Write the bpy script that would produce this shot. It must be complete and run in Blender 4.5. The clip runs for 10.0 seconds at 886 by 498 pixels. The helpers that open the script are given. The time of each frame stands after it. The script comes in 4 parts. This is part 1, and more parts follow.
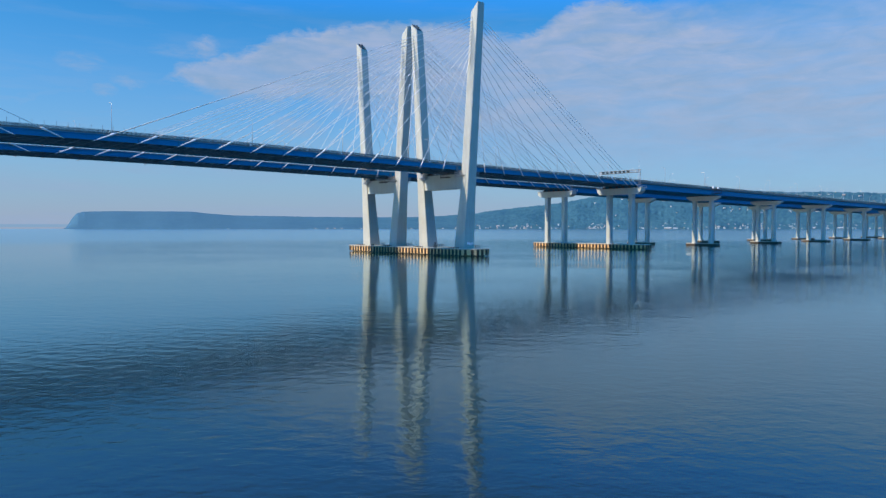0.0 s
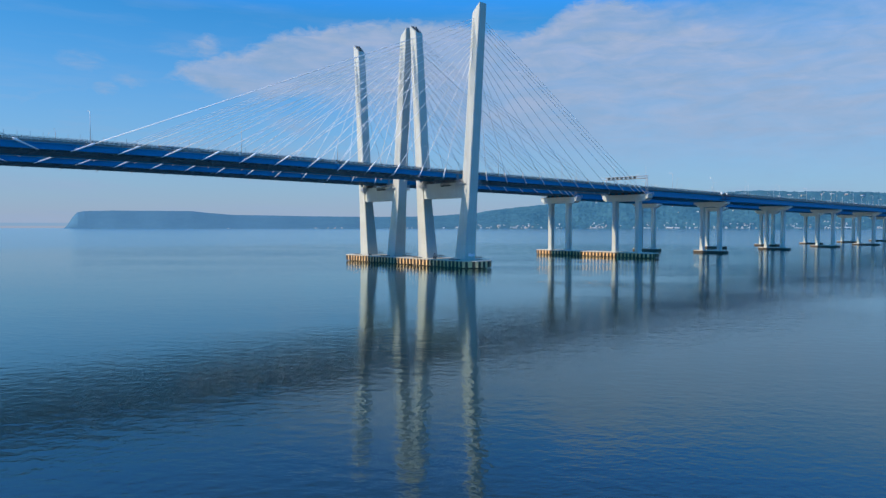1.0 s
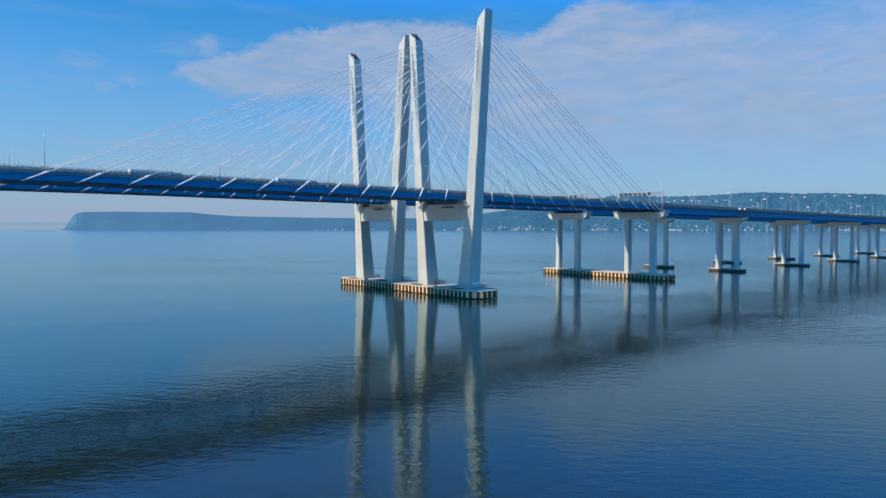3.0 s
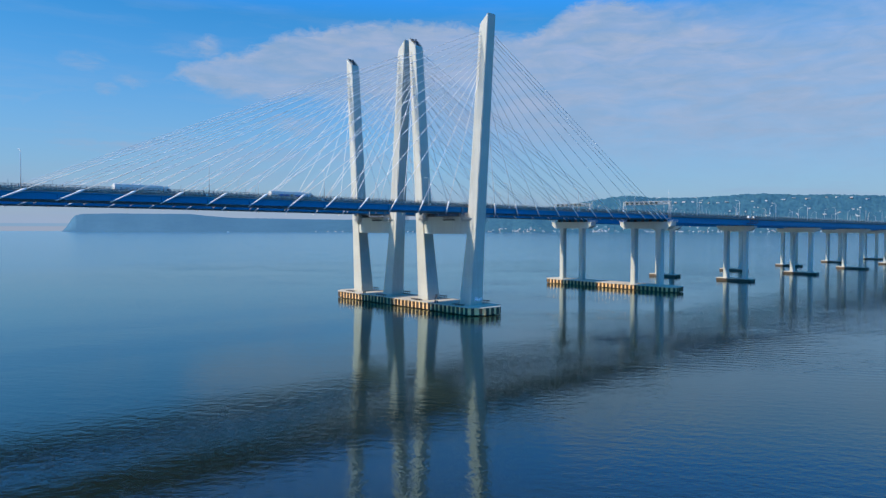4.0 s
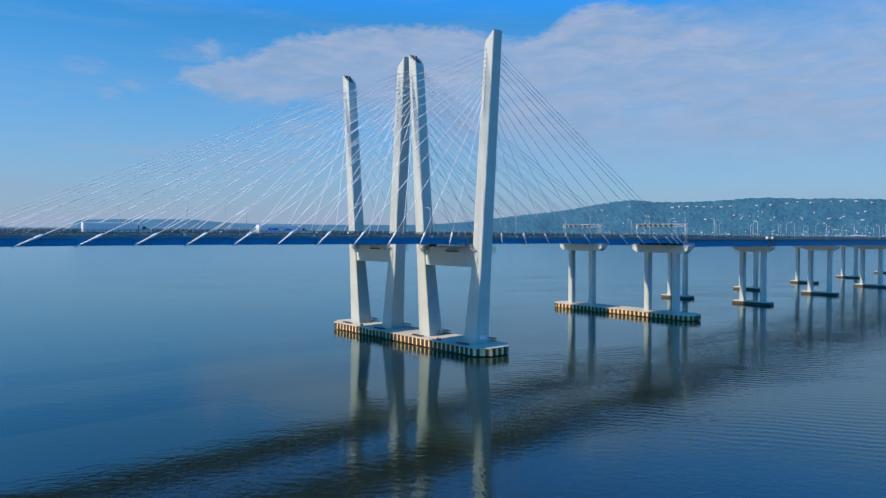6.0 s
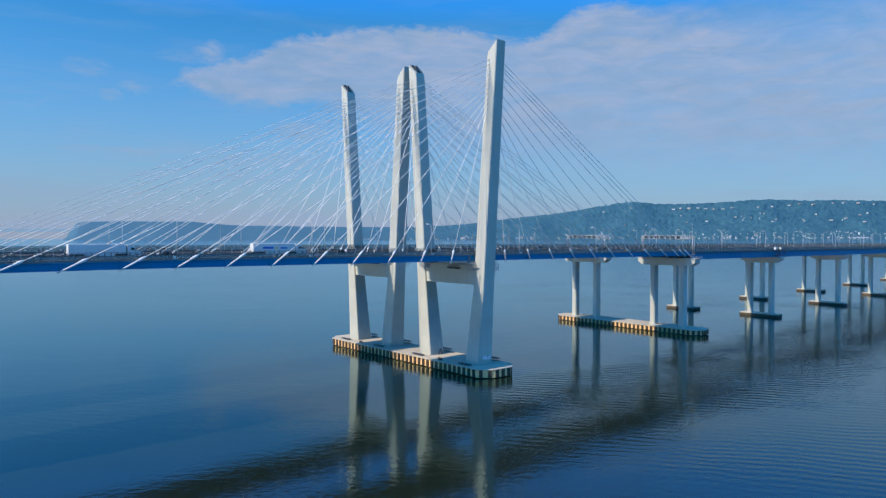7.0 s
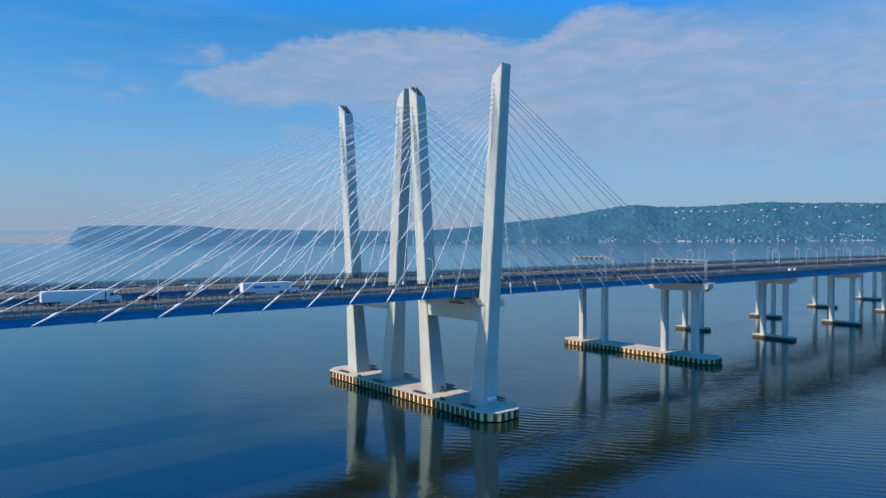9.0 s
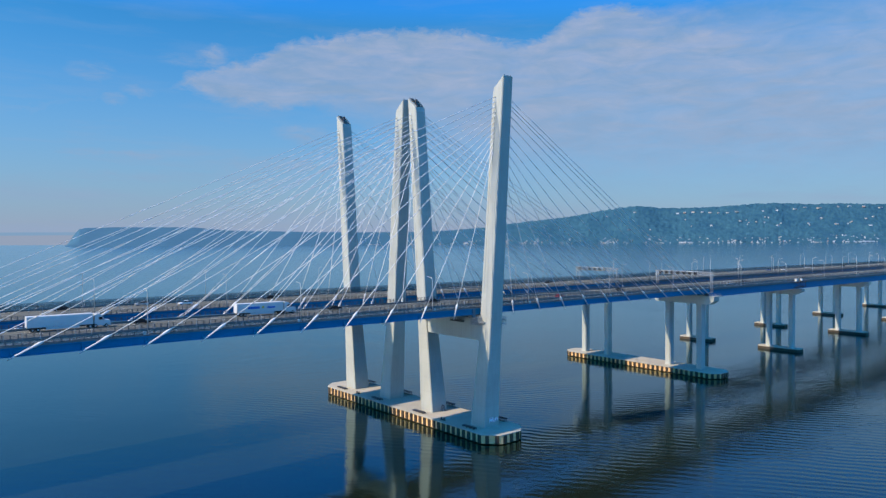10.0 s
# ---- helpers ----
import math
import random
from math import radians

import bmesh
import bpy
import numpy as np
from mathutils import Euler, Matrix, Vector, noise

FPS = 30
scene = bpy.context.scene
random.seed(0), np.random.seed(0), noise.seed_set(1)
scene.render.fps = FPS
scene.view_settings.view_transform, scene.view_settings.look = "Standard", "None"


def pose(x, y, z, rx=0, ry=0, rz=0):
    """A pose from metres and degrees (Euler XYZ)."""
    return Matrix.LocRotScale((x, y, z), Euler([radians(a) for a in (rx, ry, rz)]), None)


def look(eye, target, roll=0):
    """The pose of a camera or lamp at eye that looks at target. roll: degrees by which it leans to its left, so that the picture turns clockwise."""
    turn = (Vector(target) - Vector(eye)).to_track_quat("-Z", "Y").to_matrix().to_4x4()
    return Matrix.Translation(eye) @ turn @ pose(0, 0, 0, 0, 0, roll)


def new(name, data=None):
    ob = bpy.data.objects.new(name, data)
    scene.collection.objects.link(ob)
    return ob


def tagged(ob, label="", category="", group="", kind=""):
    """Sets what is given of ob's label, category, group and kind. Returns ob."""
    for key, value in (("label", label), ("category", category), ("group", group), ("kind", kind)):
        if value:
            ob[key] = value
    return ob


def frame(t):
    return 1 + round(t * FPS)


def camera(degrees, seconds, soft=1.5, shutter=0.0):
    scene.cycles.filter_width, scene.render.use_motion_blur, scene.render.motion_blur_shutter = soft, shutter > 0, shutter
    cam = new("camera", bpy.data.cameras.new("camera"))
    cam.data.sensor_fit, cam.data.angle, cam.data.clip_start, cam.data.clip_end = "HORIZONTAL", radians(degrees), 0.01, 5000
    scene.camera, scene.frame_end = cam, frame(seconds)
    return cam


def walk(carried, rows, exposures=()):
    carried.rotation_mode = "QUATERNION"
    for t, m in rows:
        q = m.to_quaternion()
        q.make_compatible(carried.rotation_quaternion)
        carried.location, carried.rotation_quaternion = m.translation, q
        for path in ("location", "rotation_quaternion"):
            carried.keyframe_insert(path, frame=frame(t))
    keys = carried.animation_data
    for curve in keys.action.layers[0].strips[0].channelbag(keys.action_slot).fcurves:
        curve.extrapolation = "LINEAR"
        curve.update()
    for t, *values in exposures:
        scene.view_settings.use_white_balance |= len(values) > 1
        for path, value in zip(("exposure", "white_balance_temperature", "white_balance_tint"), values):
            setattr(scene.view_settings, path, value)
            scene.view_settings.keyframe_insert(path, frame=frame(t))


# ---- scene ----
cam = camera(64.37, 10.0, 1.4)
# seconds, place in metres, turn in degrees
ROWS = [
    (0.0, -247.86, -285.83, 14.87, 88.177, -0.007, -40.707),
    (0.5, -242.61, -280.06, 17.83, 88.114, -0.006, -40.672),
    (1.0, -237.46, -274.28, 20.83, 88.071, -0.019, -40.639),
    (1.5, -232.47, -268.53, 23.84, 88.050, -0.044, -40.613),
    (2.0, -227.64, -262.84, 26.84, 88.044, -0.071, -40.592),
    (3.5, -214.74, -246.74, 35.32, 88.092, -0.101, -40.579),
    (4.0, -210.72, -241.96, 38.11, 88.129, -0.062, -40.547),
    (4.5, -206.82, -237.30, 40.93, 88.175, -0.018, -40.504),
    (5.0, -202.98, -232.79, 43.80, 88.231, 0.024, -40.460),
    (5.5, -199.30, -228.39, 46.89, 88.321, 0.045, -40.410),
    (7.0, -189.84, -216.91, 55.98, 88.487, 0.097, -40.292),
    (7.5, -187.24, -213.74, 59.01, 88.532, 0.128, -40.257),
    (8.0, -184.79, -210.73, 61.96, 88.570, 0.158, -40.222),
    (8.5, -182.42, -207.89, 64.87, 88.603, 0.188, -40.186),
    (9.0, -180.05, -205.19, 67.77, 88.631, 0.220, -40.150),
    (9.5, -177.67, -202.58, 70.65, 88.659, 0.254, -40.105),
    (10.0, -175.24, -200.06, 73.47, 88.681, 0.290, -40.059),
]
walk(cam, [(t, pose(x, y, z, rx, ry, rz)) for t, x, y, z, rx, ry, rz in ROWS], [(0.0, 0.49), (5.0, 0.47), (10.0, 0.40)])

# ---- world, sun ----
SUN_TO = Vector((-1.1, 0.277, 1.0)).normalized()
sun_data = bpy.data.lights.new("sun", "SUN")
sun_data.energy, sun_data.angle, sun_data.color = 5.0, radians(0.6), (1.0, 0.79, 0.56)
sun = new("sun", sun_data)
sun.matrix_world = look(SUN_TO * 300, (0, 0, 0))


def node(tree, kind, x=0, **values):
    n = tree.nodes.new(kind)
    n.location = (x, 0)
    for key, value in values.items():
        n.inputs[key].default_value = value
    return n


def math_node(tree, op, a, b=None, c=None, clamp=False):
    n = tree.nodes.new("ShaderNodeMath")
    n.operation, n.use_clamp = op, clamp
    for k, v in enumerate((a, b, c)):
        if v is None:
            continue
        if isinstance(v, (int, float)):
            n.inputs[k].default_value = v
        else:
            tree.links.new(v, n.inputs[k])
    return n.outputs[0]


def ramp(tree, fac, stops):
    n = tree.nodes.new("ShaderNodeValToRGB")
    while len(n.color_ramp.elements) < len(stops):
        n.color_ramp.elements.new(0.5)
    for e, (p, c) in zip(n.color_ramp.elements, stops):
        e.position = p
        e.color = (c, c, c, 1) if isinstance(c, (int, float)) else (*c, 1)
    tree.links.new(fac, n.inputs[0])
    return n.outputs[0]


def blend(tree, fac, a, b, mode="MIX"):
    n = tree.nodes.new("ShaderNodeMix")
    n.data_type, n.blend_type = "RGBA", mode
    for sock, v in ((n.inputs[0], fac), (n.inputs[6], a), (n.inputs[7], b)):
        if isinstance(v, (int, float)):
            sock.default_value = v
        elif isinstance(v, tuple):
            sock.default_value = (*v, 1)
        else:
            tree.links.new(v, sock)
    return n.outputs[2]


def noise_tex(tree, vec, scale, detail=4.0, rough=0.5, dist=0.0):
    n = node(tree, "ShaderNodeTexNoise", Scale=scale, Detail=detail, Roughness=rough, Distortion=dist)
    if vec is not None:
        tree.links.new(vec, n.inputs["Vector"])
    return n.outputs["Fac"]


def mapped(tree, vec, scale=(1, 1, 1), rot=(0, 0, 0)):
    n = tree.nodes.new("ShaderNodeMapping")
    n.inputs["Scale"].default_value, n.inputs["Rotation"].default_value = scale, rot
    tree.links.new(vec, n.inputs["Vector"])
    return n.outputs[0]


world = bpy.data.worlds.new("world")
scene.world = world
world.use_nodes = True
wt = world.node_tree
wt.nodes.clear()
sky = wt.nodes.new("ShaderNodeTexSky")
sky.sky_type, sky.sun_disc = "NISHITA", False
sky.sun_elevation = math.asin(SUN_TO.z)
sky.sun_rotation = math.atan2(SUN_TO.x, SUN_TO.y)
sky.air_density, sky.dust_density, sky.ozone_density = 1.0, 0.6, 3.0
way = wt.nodes.new("ShaderNodeTexCoord").outputs["Generated"]
xyz = wt.nodes.new("ShaderNodeSeparateXYZ")
wt.links.new(way, xyz.inputs[0])
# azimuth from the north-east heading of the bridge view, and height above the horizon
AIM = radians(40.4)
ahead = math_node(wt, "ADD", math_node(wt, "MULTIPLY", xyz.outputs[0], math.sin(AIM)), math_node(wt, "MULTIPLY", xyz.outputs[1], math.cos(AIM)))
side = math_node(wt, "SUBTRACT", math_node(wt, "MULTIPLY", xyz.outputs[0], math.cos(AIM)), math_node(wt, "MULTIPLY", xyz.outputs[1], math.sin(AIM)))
azim = math_node(wt, "ARCTAN2", side, ahead)
flat = math_node(wt, "SQRT", math_node(wt, "ADD", math_node(wt, "MULTIPLY", side, side), math_node(wt, "MULTIPLY", ahead, ahead)))
elev = math_node(wt, "ARCTAN2", xyz.outputs[2], flat)
spot = wt.nodes.new("ShaderNodeCombineXYZ")
wt.links.new(azim, spot.inputs[0])
wt.links.new(elev, spot.inputs[1])
wob = noise_tex(wt, mapped(wt, spot.outputs[0], (16, 40, 1)), 1.0, 7.0, 0.62, 0.5)
fine = noise_tex(wt, mapped(wt, spot.outputs[0], (9, 46, 1), (0, 0, 0.12)), 1.0, 6.0, 0.6, 0.8)
u = math_node(wt, "ADD", math_node(wt, "MULTIPLY", azim, 0.7), 0.5)
# upper and lower edge of the cloud bank along the azimuth, in radians over 0.4
TOP_EDGE = [(0.0, 0.30), (0.235, 0.47), (0.246, 0.494), (0.255, 0.514), (0.273, 0.536), (0.296, 0.561), (0.319, 0.59), (0.34, 0.63), (0.367, 0.65), (0.399, 0.673), (0.432, 0.687), (0.476, 0.692), (0.51, 0.687), (0.538, 0.671),
            (0.56, 0.648), (0.579, 0.642), (0.598, 0.659), (0.612, 0.696), (0.625, 0.73), (0.647, 0.751), (0.668, 0.742), (0.689, 0.725), (0.724, 0.735), (0.78, 0.75), (0.9, 0.78), (1.0, 0.80)]
LOW_EDGE = [(0.0, 0.30), (0.235, 0.485), (0.246, 0.490), (0.258, 0.475), (0.273, 0.453), (0.293, 0.435), (0.313, 0.431), (0.334, 0.424), (0.361, 0.438), (0.382, 0.424), (0.421, 0.369), (0.465, 0.283), (0.51, 0.2), (0.624, 0.14), (0.9, 0.1)]
top_edge = math_node(wt, "MULTIPLY", ramp(wt, u, TOP_EDGE), 0.4)
low_edge = math_node(wt, "MULTIPLY", ramp(wt, u, LOW_EDGE), 0.4)
curl = noise_tex(wt, mapped(wt, spot.outputs[0], (46, 95, 1), (0, 0, 0.2)), 1.0, 6.0, 0.65, 0.8)
shift = math_node(wt, "MULTIPLY", math_node(wt, "SUBTRACT", wob, 0.5), 0.030)
shift = math_node(wt, "MULTIPLY_ADD", math_node(wt, "SUBTRACT", curl, 0.5), 0.024, shift)
e2 = math_node(wt, "ADD", elev, shift)
soft_top = math_node(wt, "MULTIPLY_ADD", math_node(wt, "DIVIDE", math_node(wt, "SUBTRACT", u, 0.68), 0.15, clamp=True), 0.09, 0.013)
soft_low = math_node(wt, "MULTIPLY_ADD", math_node(wt, "DIVIDE", math_node(wt, "SUBTRACT", u, 0.36), 0.12, clamp=True), 0.07, 0.016)
above = math_node(wt, "DIVIDE", math_node(wt, "ADD", math_node(wt, "SUBTRACT", top_edge, e2), 0.006), soft_top, clamp=True)
below = math_node(wt, "DIVIDE", math_node(wt, "ADD", math_node(wt, "SUBTRACT", e2, low_edge), 0.007), soft_low, clamp=True)
bank = math_node(wt, "MULTIPLY", above, below)
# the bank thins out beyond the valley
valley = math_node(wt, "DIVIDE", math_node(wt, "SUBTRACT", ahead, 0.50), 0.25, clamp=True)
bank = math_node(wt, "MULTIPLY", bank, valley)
body = math_node(wt, "MULTIPLY_ADD", fine, 0.9, 0.40, clamp=True)
bank = math_node(wt, "MULTIPLY", bank, body)
wisp = ramp(wt, noise_tex(wt, mapped(wt, spot.outputs[0], (4.5, 34, 1)), 1.0, 6.0, 0.6), [(0.49, 0.0), (0.74, 0.75)])
low_sky = math_node(wt, "SUBTRACT", 1.0, math_node(wt, "DIVIDE", elev, 0.2, clamp=True))
wisp = math_node(wt, "MULTIPLY", wisp, math_node(wt, "MULTIPLY_ADD", low_sky, 0.8, 0.2))
# single small clouds: azimuth, height, half sizes, weight
LETS = [(-0.467, 0.204, 0.034, 0.014, 0.6), (-0.441, 0.172, 0.018, 0.009, 0.7), (-0.412, 0.185, 0.026, 0.009, 0.6), (-0.321, 0.233, 0.028, 0.018, 0.9), (-0.353, 0.228, 0.040, 0.012, 0.5),
        (-0.468, 0.103, 0.045, 0.006, 0.8), (-0.409, 0.103, 0.065, 0.007, 0.8), (-0.199, 0.136, 0.048, 0.016, 0.9), (-0.237, 0.095, 0.14, 0.016, 0.7), (-0.114, 0.093, 0.08, 0.016, 0.7), (-0.403, 0.075, 0.12, 0.009, 0.5)]
grain = math_node(wt, "MULTIPLY_ADD", noise_tex(wt, mapped(wt, spot.outputs[0], (26, 90, 1), (0, 0, 0.1)), 1.0, 6.0, 0.65, 0.6), 3.2, -1.0, clamp=True)
for la, le, lw, lh, ls in LETS:
    dx = math_node(wt, "DIVIDE", math_node(wt, "SUBTRACT", azim, la), lw)
    dy = math_node(wt, "DIVIDE", math_node(wt, "SUBTRACT", math_node(wt, "MULTIPLY_ADD", shift, 0.6, elev), le), lh)
    near = math_node(wt, "SUBTRACT", 1.0, math_node(wt, "ADD", math_node(wt, "MULTIPLY", dx, dx), math_node(wt, "MULTIPLY", dy, dy)), clamp=True)
    wisp = math_node(wt, "MAXIMUM", wisp, math_node(wt, "MULTIPLY", math_node(wt, "MULTIPLY", near, grain), ls * 0.75))
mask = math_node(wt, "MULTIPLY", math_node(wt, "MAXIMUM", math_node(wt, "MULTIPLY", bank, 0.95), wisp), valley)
haze = math_node(wt, "POWER", math_node(wt, "SUBTRACT", 1.0, math_node(wt, "DIVIDE", elev, 0.30, clamp=True)), 1.55)
high = math_node(wt, "DIVIDE", math_node(wt, "SUBTRACT", elev, 0.28), 0.20, clamp=True)
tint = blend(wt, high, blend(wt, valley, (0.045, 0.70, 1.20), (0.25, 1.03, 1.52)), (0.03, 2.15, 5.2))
sky_col = blend(wt, 1.0, sky.outputs[0], tint, "MULTIPLY")
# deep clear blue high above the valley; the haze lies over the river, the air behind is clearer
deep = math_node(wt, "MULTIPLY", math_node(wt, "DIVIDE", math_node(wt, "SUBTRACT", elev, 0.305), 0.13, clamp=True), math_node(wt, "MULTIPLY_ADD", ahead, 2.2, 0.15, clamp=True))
sky_col = blend(wt, math_node(wt, "MULTIPLY", deep, 0.9), sky_col, (0.22, 1.15, 2.1))
rear = math_node(wt, "MULTIPLY_ADD", ahead, -1.1, 0.35, clamp=True)
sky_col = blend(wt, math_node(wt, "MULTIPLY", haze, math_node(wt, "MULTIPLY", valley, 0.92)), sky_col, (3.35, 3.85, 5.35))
# unseen bright patch added high on the sunny side to lift shaded faces
zenith = math_node(wt, "DIVIDE", math_node(wt, "SUBTRACT", elev, 0.42), 0.35, clamp=True)
sky_col = blend(wt, math_node(wt, "MULTIPLY", zenith, rear), sky_col, (1.2, 6.6, 11.0))
puff = math_node(wt, "MULTIPLY_ADD", noise_tex(wt, mapped(wt, spot.outputs[0], (14, 48, 1), (0, 0, 0.15)), 1.0, 7.0, 0.62, 0.6), 3.0, -1.05, clamp=True)
lofty = math_node(wt, "DIVIDE", math_node(wt, "SUBTRACT", elev, 0.08), 0.16, clamp=True)
cloud_col = blend(wt, math_node(wt, "MULTIPLY", puff, math_node(wt, "MULTIPLY_ADD", lofty, 0.75, 0.25)), (2.7, 3.9, 5.8), (3.95, 4.6, 6.3))
sky_col = blend(wt, mask, sky_col, cloud_col)
# faint land on the river horizon, many kilometres off
far_land = math_node(wt, "MULTIPLY", math_node(wt, "LESS_THAN", elev, 0.0030), math_node(wt, "LESS_THAN", azim, -0.42))
sky_col = blend(wt, math_node(wt, "MULTIPLY", far_land, 0.55), sky_col, (1.5, 3.3, 5.2))
# pale far water under the horizon, beyond the river sheet
sky_col = blend(wt, math_node(wt, "LESS_THAN", elev, -0.0008), sky_col, (2.95, 3.6, 4.85))
back = node(wt, "ShaderNodeBackground", Strength=0.0755)
wt.links.new(sky_col, back.inputs["Color"])
wout = wt.nodes.new("ShaderNodeOutputWorld")
wt.links.new(back.outputs[0], wout.inputs["Surface"])

# ---- materials ----


def material(name, build):
    m = bpy.data.materials.new(name)
    m.use_nodes = True
    t = m.node_tree
    bsdf = t.nodes["Principled BSDF"]
    coord = t.nodes.new("ShaderNodeTexCoord")
    build(t, bsdf, coord.outputs["Object"])
    return m


def surface(name, dark, light, rough=0.7, metal=0.0, scale=0.3, grain=3.0, bump=0.02, streak=0.0, vary=0.0, spec=0.4, joint=0.0):
    """Two-scale variation between two colours, with grain, relief and rain streaks down the face."""
    def build(t, bsdf, obj):
        big = noise_tex(t, obj, scale, 5, 0.6)
        small = noise_tex(t, obj, grain, 4, 0.6)
        f = math_node(t, "ADD", math_node(t, "MULTIPLY", big, 0.65), math_node(t, "MULTIPLY", small, 0.35))
        if streak:
            run = noise_tex(t, mapped(t, obj, (1.3, 1.3, 0.05)), 1.0, 5, 0.65)
            f = math_node(t, "ADD", math_node(t, "MULTIPLY", f, 1 - streak), math_node(t, "MULTIPLY", run, streak))
        if vary:
            info = t.nodes.new("ShaderNodeObjectInfo")
            f = math_node(t, "ADD", f, math_node(t, "MULTIPLY", math_node(t, "SUBTRACT", info.outputs["Random"], 0.5), vary))
        c = ramp(t, f, [(0.3, dark), (0.7, light)])
        if joint:
            # pour joints in the concrete, and lifts of slightly different shade
            parts = t.nodes.new("ShaderNodeSeparateXYZ")
            t.links.new(obj, parts.inputs[0])
            lift = math_node(t, "DIVIDE", parts.outputs[2], joint)
            line = math_node(t, "LESS_THAN", math_node(t, "FRACT", lift), 0.035)
            tone = node(t, "ShaderNodeTexWhiteNoise")
            tone.noise_dimensions = "1D"
            t.links.new(math_node(t, "FLOOR", lift), tone.inputs["W"])
            c = blend(t, math_node(t, "MULTIPLY_ADD", tone.outputs["Value"], 0.07, math_node(t, "MULTIPLY", line, 0.10)), c, (0.16, 0.17, 0.17))
        t.links.new(c, bsdf.inputs["Base Color"])
        r = math_node(t, "MULTIPLY_ADD", small, 0.2, rough - 0.1, clamp=True)
        t.links.new(r, bsdf.inputs["Roughness"])
        bsdf.inputs["Metallic"].default_value = metal
        bsdf.inputs["Specular IOR Level"].default_value = spec
        b = node(t, "ShaderNodeBump", Strength=0.5, Distance=bump)
        t.links.new(small, b.inputs["Height"])
        t.links.new(b.outputs[0], bsdf.inputs["Normal"])
    return material(name, build)


CONCRETE = surface("tower_concrete", (0.296, 0.316, 0.292), (0.411, 0.439, 0.409), 0.8, scale=0.12, grain=1.6, bump=0.03, streak=0.45, joint=5.6)
PIER_CONCRETE = surface("pier_concrete", (0.294, 0.318, 0.304), (0.396, 0.429, 0.409), 0.8, scale=0.15, grain=1.5, bump=0.03, streak=0.5)
PLINTH = surface("plinth_concrete", (0.325, 0.317, 0.277), (0.42, 0.412, 0.367), 0.85, scale=0.2, grain=1.2, bump=0.03)
SKIRT = surface("fender_skirt", (0.64, 0.39, 0.17), (0.80, 0.54, 0.28), 0.8, scale=0.5, grain=2.0, bump=0.03, streak=0.3, vary=0.3)
RUBBER = surface("fender_rubber", (0.022, 0.017, 0.012), (0.062, 0.044, 0.028), 0.6, scale=0.6, grain=2.5, bump=0.02, vary=0.3)
BLUE = surface("blue_steel", (0.0008, 0.135, 0.27), (0.002, 0.175, 0.355), 0.5, scale=0.1, grain=0.8, bump=0.005, streak=0.4, spec=0.08)
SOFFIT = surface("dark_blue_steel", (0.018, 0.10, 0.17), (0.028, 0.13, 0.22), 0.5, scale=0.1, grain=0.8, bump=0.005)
ROAD = surface("road_concrete", (0.072, 0.077, 0.068), (0.122, 0.127, 0.113), 0.85, scale=0.08, grain=0.9, bump=0.01)
PATHWAY = surface("path_concrete", (0.08, 0.085, 0.088), (0.13, 0.135, 0.138), 0.85, scale=0.2, grain=1.5, bump=0.01)
BARRIER = surface("barrier_concrete", (0.105, 0.112, 0.115), (0.155, 0.162, 0.165), 0.85, scale=0.2, grain=1.5, bump=0.01)
RAIL = surface("rail_steel", (0.045, 0.055, 0.065), (0.09, 0.10, 0.11), 0.5, 0.3, scale=0.5, grain=3, bump=0.0)
CABLE = surface("white_cable_sheath", (0.58, 0.595, 0.61), (0.70, 0.71, 0.72), 0.45, scale=0.05, grain=0.6, bump=0.0)
STEEL = surface("galvanised_steel", (0.38, 0.40, 0.41), (0.55, 0.56, 0.57), 0.45, 0.5, scale=0.4, grain=2.5, bump=0.0)
GANTRY = surface("weathered_galvanised_steel", (0.24, 0.27, 0.29), (0.37, 0.40, 0.42), 0.5, 0.3, scale=0.4, grain=2.5, bump=0.0)
DARK = surface("dark_steel", (0.015, 0.02, 0.03), (0.035, 0.04, 0.055), 0.55, scale=0.4, grain=2.5, bump=0.0)
PAINT = surface("road_paint", (0.55, 0.55, 0.53), (0.75, 0.75, 0.72), 0.7, scale=0.4, grain=2.5, bump=0.0)
WHITE = surface("white_panel", (0.47, 0.50, 0.52), (0.58, 0.60, 0.615), 0.4, scale=0.3, grain=1.5, bump=0.0)
LETTER = surface("blue_lettering", (0.01, 0.10, 0.42), (0.015, 0.13, 0.5), 0.5, scale=1, grain=4, bump=0.0)
TYRE = surface("tyre_rubber", (0.012, 0.012, 0.012), (0.03, 0.03, 0.03), 0.8, scale=1, grain=4, bump=0.0)
GLASS = surface("dark_glass", (0.01, 0.013, 0.016), (0.02, 0.024, 0.03), 0.08, scale=0.4, grain=2, bump=0.0, spec=0.6)
SIGN = surface("sign_back", (0.10, 0.11, 0.12), (0.16, 0.17, 0.18), 0.6, scale=0.4, grain=2, bump=0.0)



def build_mesh_screen(t, bsdf, obj):
    """Fine woven wire, mostly open."""
    f = noise_tex(t, obj, 0.6, 3, 0.6)
    t.links.new(ramp(t, f, [(0.3, (0.20, 0.23, 0.22)), (0.7, (0.31, 0.34, 0.33))]), bsdf.inputs["Base Color"])
    bsdf.inputs["Roughness"].default_value = 0.6
    t.links.new(math_node(t, "MULTIPLY_ADD", f, 0.4, 0.25), bsdf.inputs["Alpha"])


SCREEN = material("wire_mesh", build_mesh_screen)

# ---- mesh helpers ----


